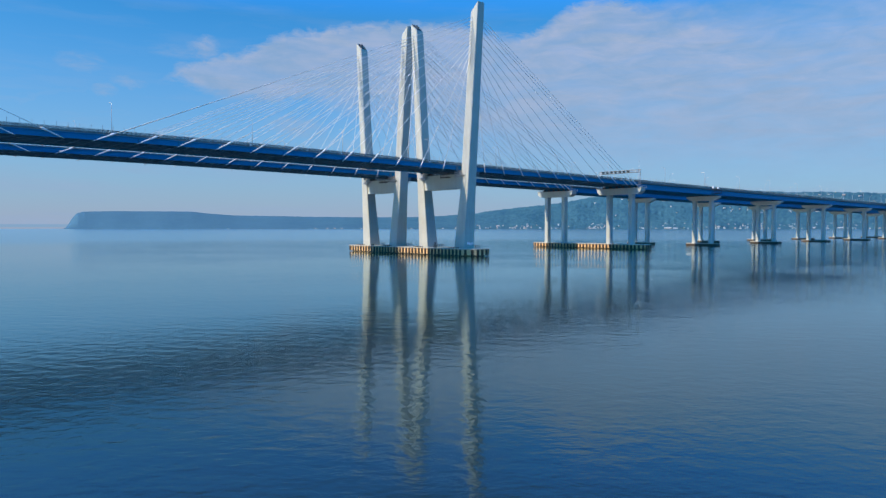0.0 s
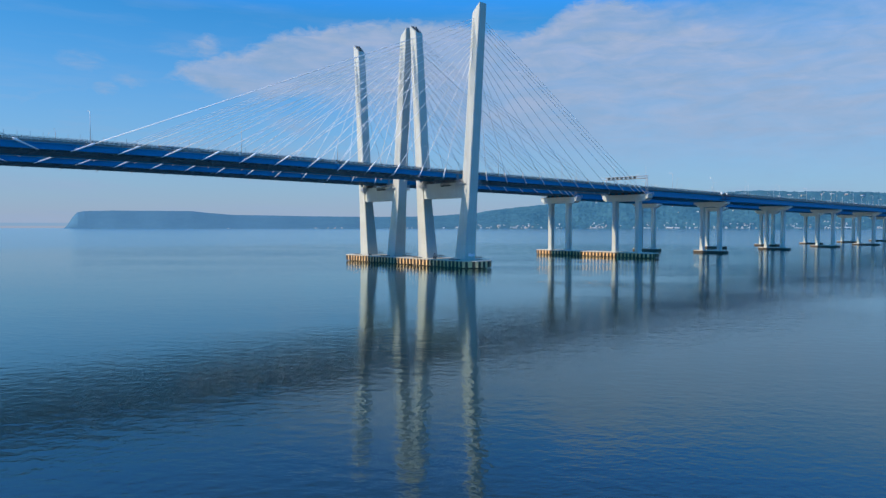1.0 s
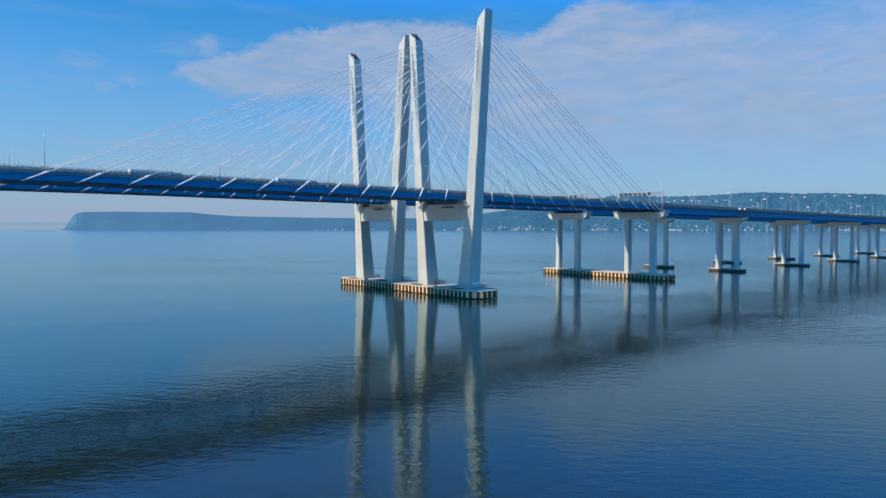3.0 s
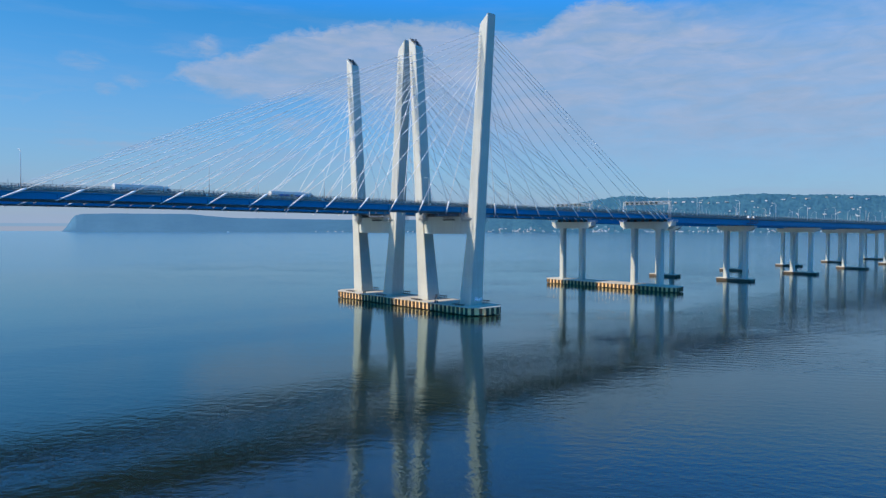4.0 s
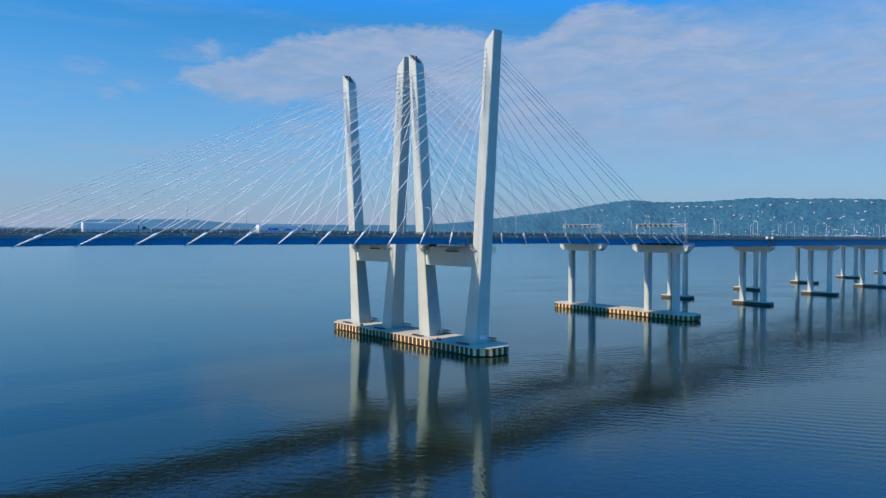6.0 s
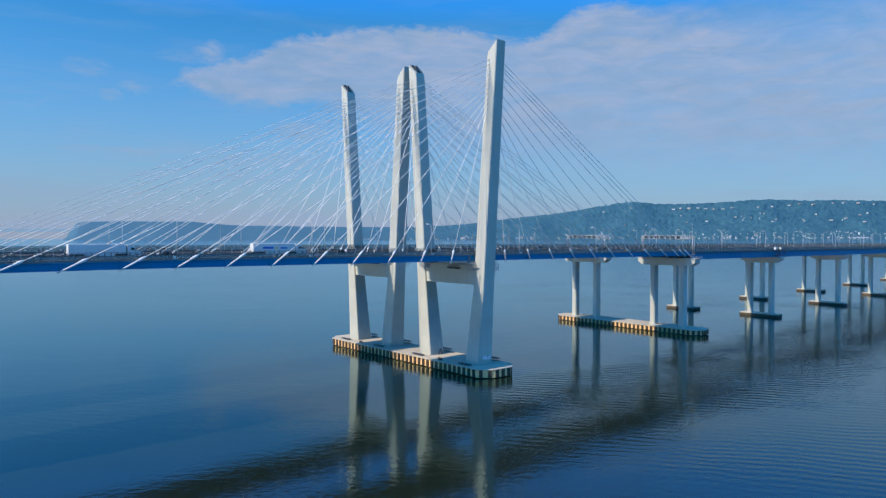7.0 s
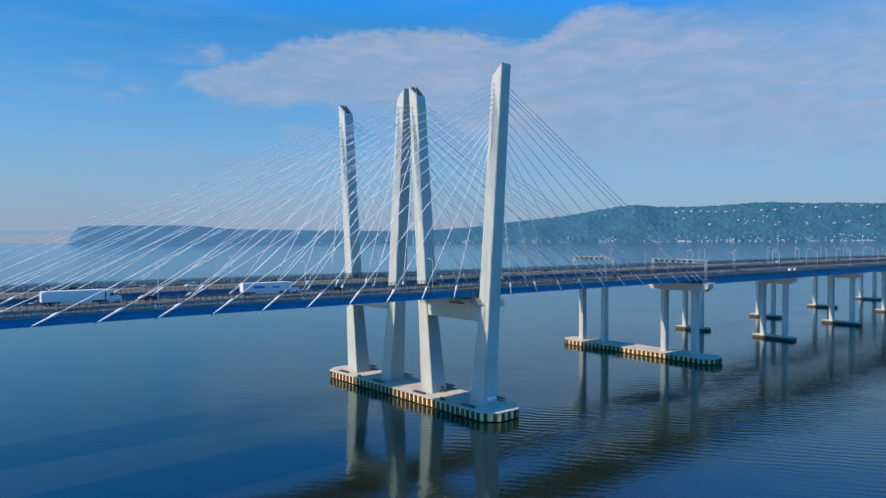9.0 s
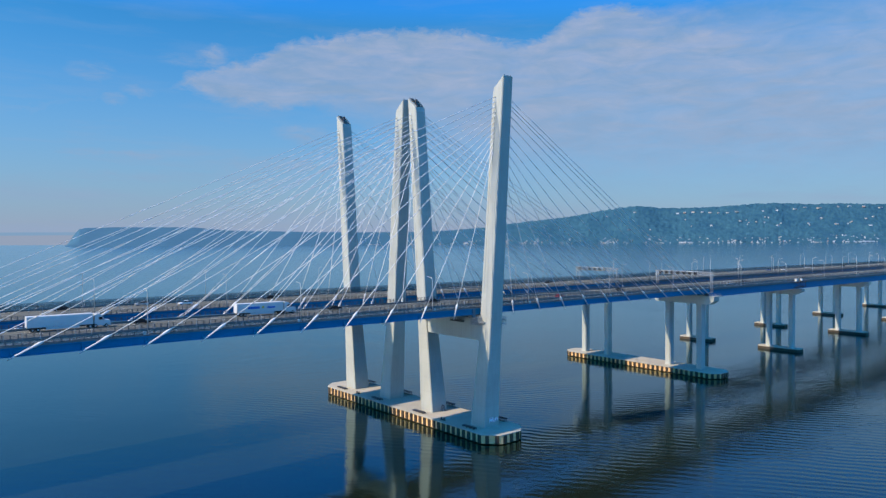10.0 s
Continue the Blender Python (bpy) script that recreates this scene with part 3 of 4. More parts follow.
def anchor_pier(cfg, cols):
    base = empty("anchor_pier", pose(PIER, cfg["y"], 3.1), "pale concrete two-column pier with wide cap beam", "bridge pier", "bridge piers")
    up = Matrix.Translation((0, 0, -3.1))
    for y in cols:
        link("column", column(y, 3.25, 4.0, 3.1, 37.6), base, up)
    half = cfg["half"] + 4.2
    link("cap_beam", cap_beam(-half + 0.6, half - 1.8, 2.6, 36.6, 40.8, 2.6, 2.3), base, up)
    zt = deck_z(PIER)
    for k in range(6):
        y = -cfg["half"] + 1.6 + k * (2 * cfg["half"] - 3.2) / 5
        link("bearing", Shape().box(-0.7, 0.7, y - 0.6, y + 0.6, 40.8, zt - 2.31).done("bearing", DARK), base, up)
    for side in (-1, 1):
        s = Shape()
        y = side * (half - 1.2) - (1.8 if side > 0 else 0.0)
        s.box(-2.9, 2.9, y - 1.6, y + 1.6, 40.8, 40.94)
        for sx in (-2.8, 0, 2.8):
            for sy in (-1.5, 1.5):
                s.box(sx - 0.07, sx + 0.07, y + sy - 0.07, y + sy + 0.07, 40.2, 42.0)
        for sy in (-1.5, 1.5):
            s.box(-2.85, 2.85, y + sy - 0.05, y + sy + 0.05, 41.9, 42.0)
            s.box(-2.85, 2.85, y + sy - 0.05, y + sy + 0.05, 41.4, 41.5)
        link("walkway", s.done("walkway", STEEL), base, up, "grey steel inspection walkway")
    return base


anchor_pier(NEAR, (-9.7, 8.2))
anchor_pier(FAR, (-8.0, 8.0))


def approach_pier(cfg, x, mid, cols, hy):
    zt = deck_z(x)
    top = zt - 4.75
    base = empty("approach_pier", pose(x, cfg["y"] + mid, 0.5), "pale concrete two-column pier on a low pile cap", "bridge pier", "bridge piers")
    up = Matrix.Translation((0, 0, -0.5))
    s = Shape()
    plan = rounded(3.4, hy, 0.7)
    s.loft([[(px, py, z) for px, py in plan] for z in (-0.2, 2.0)])
    link("pile_cap", s.done("pile_cap", PLINTH), base, up)
    s = Shape()
    s.loft([[(px, py, z) for px, py in rounded(3.5, hy + 0.1, 0.7)] for z in (-0.25, 1.55)])
    link("fender_band", s.done("fender_band", RUBBER), base, up, "dark rubber band round the pile cap")
    for y in (-9.5, -5.7, -1.9, 1.9, 5.7, 9.5):
        link("pile", Shape().tube([(0, y, -3.0), (0, y, -0.22)], 0.9, 10).done("pile", DARK, True), base, up)
    for y in cols:
        link("column", column(y, 3.0, 3.4, 2.0, top - 2.6), base, up)
    link("cap_beam", cap_beam(-hy - 1.2, hy + 0.6, 1.9, top - 3.5, top, 4.0), base, up)
    for k in range(5):
        y = -10.0 + 5.0 * k
        link("bearing", Shape().box(-0.6, 0.6, y - 0.5, y + 0.5, top, zt - 4.31).done("bearing", DARK), base, up)
    return base


for k in range(1, 10):
    approach_pier(NEAR, PIER + SPAN * k, -1.6, (-7.0, 6.9), 12.6)
    approach_pier(FAR, PIER + SPAN * k, -2.0, (-6.0, 6.0), 11.6)

# ---- decks ----
STAYED_X0 = FAR_TOWER - 60.0


def fence(name, y, x0, x1, base_h, height, spacing, post, rails, mat, parent, label):
    """Posts with rails along the deck, one run of fence."""
    s = Shape()
    xs = grid_x(x0, x1, spacing)
    for x in xs:
        z = deck_z(x) + base_h
        s.box(x - post, x + post, y - post, y + post, z, z + height)
    for h in rails:
        s.loft([[(x, y - 0.045, deck_z(x) + base_h + h), (x, y + 0.045, deck_z(x) + base_h + h), (x, y + 0.045, deck_z(x) + base_h + h + 0.09), (x, y - 0.045, deck_z(x) + base_h + h + 0.09)] for x in grid_x(x0, x1, 14.75)])
    return link(name, s.done(name, mat), parent, None, label, "stuff")


def edge_top(y):
    """Height of the kerb or parapet over the deck's edge: low kerbs on the sides towards the path, full parapets on the others."""
    return 0.45 if y < -10 or 30 < y < 50 else 1.0


def deck(cfg, label):
    h, yc = cfg["half"], cfg["y"]
    base = empty("bridge_deck", None, label, "bridge deck")
    runs = ((STAYED_X0, PIER), (PIER, END))
    for i, (x0, x1) in enumerate(runs):
        g = x0 + (0.25 if i else 0)
        # slab with a slight crown
        slab = sweep([(yc - h + 0.5, -0.55), (yc + h - 0.5, -0.55), (yc + h - 0.5, 0.42), (yc, 0.5), (yc - h + 0.5, 0.42)], g, x1)
        link("road_slab", slab.done("road_slab", ROAD), base)
        for side in (-1, 1):
            e = yc + side * h
            if i == 0:
                # edge girder: web, flanges and a rounded lip
                prof = [(0.0, 0.05), (0.0, -0.18), (-0.28, -0.22), (-0.28, -1.86), (0.05, -1.9), (0.05, -2.1), (-0.95, -2.1), (-0.95, 0.05)]
            else:
                prof = [(0.0, 0.1), (0.0, -0.45), (-0.55, -0.62), (-0.9, -0.62), (-0.9, 0.1)]
            ring = [(e + side * y, z) for y, z in prof]
            if i == 0:
                link("edge_girder", sweep(ring, g, x1).done("edge_girder", BLUE), base, None, "blue painted steel edge girder")
            else:
                link("edge_fascia", sweep(ring, g, x1).done("edge_fascia", BARRIER), base, None, "grey concrete slab edge")
            high = edge_top(e)
            bar = [(e - side * 0.1, 0.06), (e - side * 0.5, 0.06), (e - side * 0.42, high), (e - side * 0.18, high)]
            link("parapet", sweep(bar, g, x1).done("parapet", BARRIER), base)
        if i == 0:
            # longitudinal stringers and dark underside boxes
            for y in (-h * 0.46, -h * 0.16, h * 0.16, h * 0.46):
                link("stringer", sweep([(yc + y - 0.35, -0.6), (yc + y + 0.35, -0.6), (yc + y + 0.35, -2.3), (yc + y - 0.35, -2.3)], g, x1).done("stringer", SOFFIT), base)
            beam = None
            for x in grid_x(-14.75 * 13, PIER - 1.2, 4.92):
                if abs(x) < 3.2:
                    continue
                if beam is None:
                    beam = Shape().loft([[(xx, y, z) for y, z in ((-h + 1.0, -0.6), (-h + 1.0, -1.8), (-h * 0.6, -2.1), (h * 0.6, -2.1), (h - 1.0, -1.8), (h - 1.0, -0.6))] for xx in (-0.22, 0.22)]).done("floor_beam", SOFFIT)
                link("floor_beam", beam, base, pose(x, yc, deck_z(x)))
        else:
            for y in (-h + 1.3, -h * 0.42, 0.0, h * 0.42, h - 1.3):
                prof = [(-0.45, -0.6), (-0.45, -0.7), (-0.06, -0.72), (-0.06, -4.2), (-0.5, -4.2), (-0.5, -4.3), (0.5, -4.3), (0.5, -4.2), (0.06, -4.2), (0.06, -0.72), (0.45, -0.7), (0.45, -0.6)]
                link("plate_girder", sweep([(yc + y + a, b) for a, b in prof], g, x1).done("plate_girder", BLUE), base)
    # fences
    if cfg["path"]:
        link("path_slab", sweep([(yc - h + 0.55, 0.43), (yc - h + 4.6, 0.49), (yc - h + 4.6, 0.62), (yc - h + 0.55, 0.56)], STAYED_X0, END).done("path_slab", PATHWAY), base, None, "grey shared path along the deck edge")
        link("path_barrier", sweep([(yc - h + 4.6, 0.44), (yc - h + 5.2, 0.44), (yc - h + 5.0, 1.5), (yc - h + 4.8, 1.5)], STAYED_X0, END).done("path_barrier", BARRIER), base)
        fence("path_fence", yc - h + 4.9, STAYED_X0, END, 1.5, 0.95, 1.64, 0.085, (0.2, 0.55, 0.88), RAIL, base, "grey steel fence beside the path")
        fence("edge_fence", yc - h + 0.3, STAYED_X0, END, 0.45, 1.2, 1.64, 0.08, (0.1, 1.1), RAIL, base, "dark steel fence on the deck edge")
        link("mesh_screen", sweep([(yc - h + 0.295, 0.5), (yc - h + 0.305, 0.5), (yc - h + 0.305, 1.55), (yc - h + 0.295, 1.55)], STAYED_X0, END).done("mesh_screen", SCREEN), base, None, "grey wire mesh in the fence")
    else:
        fence("edge_fence", yc - h + 0.3, STAYED_X0, END, 0.45, 1.1, 1.64, 0.09, (0.3, 0.65, 1.0), RAIL, base, "grey steel fence on the deck edge")
    fence("pole_fence", yc - h + 0.45, STAYED_X0, END, 0.45, 2.95, 3.69, 0.05, (), GANTRY, base, "thin grey posts along the deck edge")
    fence("edge_fence", yc + h - 0.3, STAYED_X0, END, 1.0, 1.3, 1.64, 0.09, (0.35, 0.8, 1.2), RAIL, base, "dark steel fence on the deck edge")
    if not cfg["path"]:
        link("mesh_screen", sweep([(yc + h - 0.205, 1.0), (yc + h - 0.195, 1.0), (yc + h - 0.195, 3.1), (yc + h - 0.205, 3.1)], STAYED_X0, END).done("mesh_screen", SCREEN), base, None, "tall wire mesh screen on the deck edge")
    # lane lines
    s = Shape()
    lo, hi = yc - h + (5.6 if cfg["path"] else 1.4), yc + h - 1.4
    for k in range(6):
        y = lo + (hi - lo) * k / 5
        for x in grid_x(-215.0, END, 12.2 if 0 < k < 5 else 14.75)[:-1]:
            x1 = x + (3.6 if 0 < k < 5 else 14.75)
            top = 0.43 + 0.075 * (1 - abs(y - yc) / (h - 0.5))
            s.v += [(x, y - 0.1, deck_z(x) + top + 0.02), (x1, y - 0.1, deck_z(x1) + top + 0.02), (x1, y + 0.1, deck_z(x1) + top + 0.02), (x, y + 0.1, deck_z(x) + top + 0.02)]
            n = len(s.v)
            s.f.append((n - 4, n - 3, n - 2, n - 1))
    link("lane_line", s.done("lane_line", PAINT), base, None, "worn white lane lines", "stuff")
    return base


deck(NEAR, "blue steel bridge deck with fenced path and pale roadway")
deck(FAR, "blue steel bridge deck with pale roadway")

# ---- stay cables ----
MAIN_X = [-(14.9 + 14.77 * k) for k in range(12)]
SIDE_X = [14.3 + 14.7 * k for k in range(9)] + [143.0, 149.2, 154.2]


MAIN_Z = [101.8 + 1.73 * k for k in range(12)]
SIDE_Z = [92.5, 95.2, 97.9, 100.6, 103.3, 106.3, 109.5, 113.4, 116.0, 118.3, 119.6, 121.4]


def stay(cfg, side, tower_x, foot_x, k, towards, heights):
    h, yc = cfg["half"], cfg["y"]
    z1 = heights[k]
    out = cfg["foot"] + (cfg["head"] - cfg["foot"]) * (z1 - 3.6) / 124.1
    a = Vector((foot_x, yc + side * (h + 0.75), deck_z(foot_x) - 2.05))
    b = Vector((tower_x + towards * 2.3, yc + side * (out - 2.65) + (0.85 if towards < 0 else 0.0), z1))
    d = (b - a).normalized()
    length = (b - a).length
    sleeve = min(7.2, 4.4 / max(d.z, 0.3))
    base = empty("stay_cable", Matrix.Translation(a), "white sheathed stay cable with steel anchor sleeve", "stay cable", "stay cables of the bridge")
    p = lambda s: d * s
    # the slight sag of a long stay
    sag = 0.0011 * length
    pts = []
    for i in range(7):
        f = i / 6
        q = p(sleeve - 0.4 + (length - sleeve + 0.4) * f)
        q.z -= sag * 4 * f * (1 - f)
        pts.append(q)
    link("strand", Shape().tube(pts, 0.105, 6).done("strand", CABLE, True), base)
    link("anchor_sleeve", Shape().tube([p(0), p(0.3), p(sleeve * 0.6), p(sleeve * 0.76), p(sleeve * 0.88), p(sleeve)], [0.12, 0.20, 0.25, 0.40, 0.37, 0.13], 8).done("anchor_sleeve", CABLE, True), base, None, "thick white anchor sleeve")
    link("anchor_tip", Shape().tube([p(-1.1), p(-0.95), p(0.05)], [0.10, 0.15, 0.15], 8).done("anchor_tip", STEEL, True), base, None, "pale steel anchor end below the girder")
    link("upper_socket", Shape().tube([p(length - 1.0), p(length - 0.9), p(length - 0.1)], [0.11, 0.14, 0.14], 8).done("upper_socket", CABLE, True), base, None, "white steel socket at the tower")
    bracket = Shape().box(-0.22, 0.22, -side * 0.8 - 0.12, -side * 0.8 + 0.95 * 0.12, 0.1, 1.9)
    bracket.box(-0.15, 0.15, min(0, -side * 0.8), max(0, -side * 0.8), 0.35, 0.75)
    link("anchor_bracket", bracket.done("anchor_bracket", BLUE), base)
    return base


for cfg in (NEAR, FAR):
    for side in (-1, 1):
        for k in range(12):
            stay(cfg, side, 0.0, MAIN_X[k], k, -1, MAIN_Z)
            stay(cfg, side, 0.0, SIDE_X[k], k, 1, SIDE_Z)
            stay(cfg, side, FAR_TOWER, FAR_TOWER - MAIN_X[k], k, 1, MAIN_Z)

# ---- street lamps, sign gantries, masts ----


def road_z(cfg, x, y):
    return deck_z(x) + 0.43 + 0.075 * (1 - abs(y - cfg["y"]) / (cfg["half"] - 0.5))


def street_lamp(x, y, arm, h=11.4):
    base = empty("street_lamp", pose(x, y, deck_z(x) + edge_top(y)), "slim galvanised street lamp with curved arm on the parapet", "street lamp", "street lamps on the bridge")
    link("base_plate", Shape().box(-0.2, 0.2, -0.14, 0.14, 0, 0.12).done("base_plate", STEEL), base)
    link("pole", Shape().tube([(0, 0, 0.1), (0, 0, h * 0.5), (0, 0, h - 1.2), (0, arm * 0.25, h - 0.4), (0, arm * 0.9, h), (0, arm * 1.9, h + 0.12)], [0.13, 0.105, 0.09, 0.075, 0.065, 0.055], 8).done("pole", STEEL, True), base)
    head = Shape()
    head.loft([[(px, arm * yy, h + 0.1 + pz) for px, pz in ((-w, 0), (w, 0), (w * 0.7, 0.13), (-w * 0.7, 0.13))] for yy, w in ((1.8, 0.08), (2.0, 0.18), (2.6, 0.2), (2.8, 0.1))])
    link("lamp_head", head.done("lamp_head", STEEL), base)
    return base


NEAR_LAMPS = [-172.0, -117.7, -74.0, -23.8, 23.6, 74.6, 124.0] + [189.6 + 53.4 * k for k in range(17)]
for x in NEAR_LAMPS:
    street_lamp(x, -14.3, 1)
    street_lamp(x + 1.5, 43.1, 1)
    if x > 100:
        street_lamp(x - 0.5, 14.3, -1)
        street_lamp(x + 1.0, 68.9, -1)
    else:
        street_lamp(x + 4.0, 68.9, -1)


def sign_gantry(cfg, x, boards, label):
    yc, h = cfg["y"], cfg["half"]
    base = empty("sign_gantry", pose(x, yc, deck_z(x)), label, "sign gantry")
    w = h + 1.1
    for side in (-1, 1):
        for dx in (-0.8, 0.8):
            link("post", Shape().tube([(dx, side * w, -1.6), (dx, side * w, 8.5)], 0.17, 8).done("post", GANTRY, True), base)
        s = Shape()
        s.box(-0.9, 0.9, side * w - 0.12, side * w + 0.12, 1.5, 1.75)
        s.box(-0.9, 0.9, side * w - 0.12, side * w + 0.12, 5.0, 5.2)
        s.box(-1.3, 1.3, side * (w - 0.35) - 0.5, side * (w - 0.35) + 0.5, -1.75, -1.5)
        link("post_brace", s.done("post_brace", GANTRY), base)
    for dx in (-0.8, 0.8):
        for z in (6.8, 8.4):
            link("chord", Shape().tube([(dx, -w - 0.6, z), (dx, w + 0.6, z)], 0.19, 8).done("chord", GANTRY, True), base)
    n = 14
    s = Shape()
    for k in range(n):
        y0, y1 = -w + 2 * w * k / n, -w + 2 * w * (k + 1) / n
        for dx in (-0.8, 0.8):
            s.tube([(dx, y0, 6.8 if k % 2 else 8.4), (dx, y1, 8.4 if k % 2 else 6.8)], 0.10, 5)
            s.tube([(dx, y0, 6.8), (dx, y0, 8.4)], 0.08, 5)
        s.tube([(-0.8, y0, 8.4), (0.8, y1, 8.4)], 0.08, 5)
        s.tube([(-0.8, y0, 6.8), (0.8, y0, 6.8)], 0.08, 5)
    link("lattice", s.done("lattice", GANTRY), base)
    for k in range(boards):
        y = -h * 0.5 + k * h * 1.38 / max(1, boards - 1)
        sign = link("lane_signal", Shape().box(-1.25, -0.95, y - 1.0, y + 1.0, 6.85, 8.35).done("lane_signal", SIGN), base, None, "dark square lane signal box")
        link("signal_hood", Shape().box(-1.4, -1.25, y - 1.05, y + 1.05, 8.2, 8.4).done("signal_hood", DARK), sign)
        link("signal_panel", Shape().box(-1.28, -1.25, y - 0.8, y + 0.8, 7.05, 8.1).done("signal_panel", GLASS), sign)
    return base


sign_gantry(NEAR, PIER, 7, "galvanised lattice sign gantry with seven dark lane signals")
sign_gantry(FAR, PIER, 6, "galvanised lattice sign gantry with dark lane signals")


def mast(x, y, h):
    base = empty("weather_mast", pose(x, y, deck_z(x) + edge_top(y)), "thin tall steel mast on the bridge parapet", "mast")
    link("pole", Shape().tube([(0, 0, 0), (0, 0, h * 0.6), (0, 0, h)], [0.14, 0.09, 0.04], 6).done("pole", STEEL, True), base)
    link("cross_arm", Shape().box(-0.6, 0.6, -0.05, 0.05, h * 0.9, h * 0.9 + 0.08).done("cross_arm", STEEL), base)
    return base


mast(PIER + 1.0, -14.3, 15.0)
mast(470.0, -14.3, 13.0)
mast(PIER - 2.0, 42.9, 13.0)


def mast_box(x, y):
    """Small grey cabinet on the parapet."""
    s = Shape()
    s.loft([[(px, py, z) for px, py in rounded(0.36 * k, 0.25 * k, 0.05)] for z, k in ((0, 1), (0.7, 1), (0.8, 0.85))])
    tagged(link("control_cabinet", s.done("control_cabinet", STEEL), None, pose(x, y, deck_z(x) + edge_top(y))), "small grey control cabinet on the parapet", "cabinet", "control cabinets on the parapet")


for x in (-118.5, -74.8, -23.0, 24.4, 75.4):
    mast_box(x, -14.3)

# maintenance traveller hung on the deck edge beside a pier
trav = empty("maintenance_traveller", pose(259.0, -15.0, deck_z(259.0)), "white and dark maintenance cradle on the deck edge", "maintenance cradle")
s = Shape()
for dx in (-5.0, -1.7, 1.7, 5.0):
    s.box(dx - 0.12, dx + 0.12, -1.6, 0.6, -0.6, -0.35)
    s.box(dx - 0.12, dx + 0.12, -1.6, -1.4, -3.3, 1.2)
    s.box(dx - 0.12, dx + 0.12, -1.6, 0.9, -3.3, -3.1)
link("hanger", s.done("hanger", DARK), trav)
s = Shape().box(-5.6, 5.6, -1.7, 0.6, -3.1, -2.95)
s.box(-5.6, 5.6, -1.7, -1.62, -2.1, -1.98)
s.box(-5.6, 5.6, -1.7, -1.62, -2.6, -2.5)
link("cradle", s.done("cradle", DARK), trav)
link("equipment_box", Shape().box(-5.6, -3.0, -0.9, 0.3, 0.46, 1.9).done("equipment_box", WHITE), trav, None, "white equipment box")
link("equipment_box", Shape().box(1.6, 3.0, -0.8, 0.3, 0.46, 1.7).done("equipment_box", WHITE), trav, None, "white equipment box")

# ---- vehicles ----


def wheel_mesh(r, w):
    s = Shape()
    ring = lambda y, k: [(k * r * math.cos(2 * math.pi * j / 14), y, k * r * math.sin(2 * math.pi * j / 14)) for j in range(14)]
    s.loft([ring(-w / 2, 0.85), ring(-w / 2 + 0.05, 1.0), ring(w / 2 - 0.05, 1.0), ring(w / 2, 0.85)])
    return s.done("tyre", TYRE)


def rim_mesh(r, w):
    s = Shape()
    ring = lambda y, k: [(k * r * math.cos(2 * math.pi * j / 10), y, k * r * math.sin(2 * math.pi * j / 10)) for j in range(10)]
    s.loft([ring(-w / 2 - 0.02, 0.5), ring(w / 2 + 0.02, 0.5)])
    return s.done("rim", STEEL)


TRUCK_TYRE, TRUCK_RIM = wheel_mesh(0.52, 0.55), rim_mesh(0.52, 0.55)
CAR_TYRE, CAR_RIM = wheel_mesh(0.33, 0.22), rim_mesh(0.33, 0.22)


def wheels(base, tyre, rim, spots, r):
    for x, y in spots:
        w = link("wheel", tyre, base, pose(x, y, r))
        link("rim", rim, w)


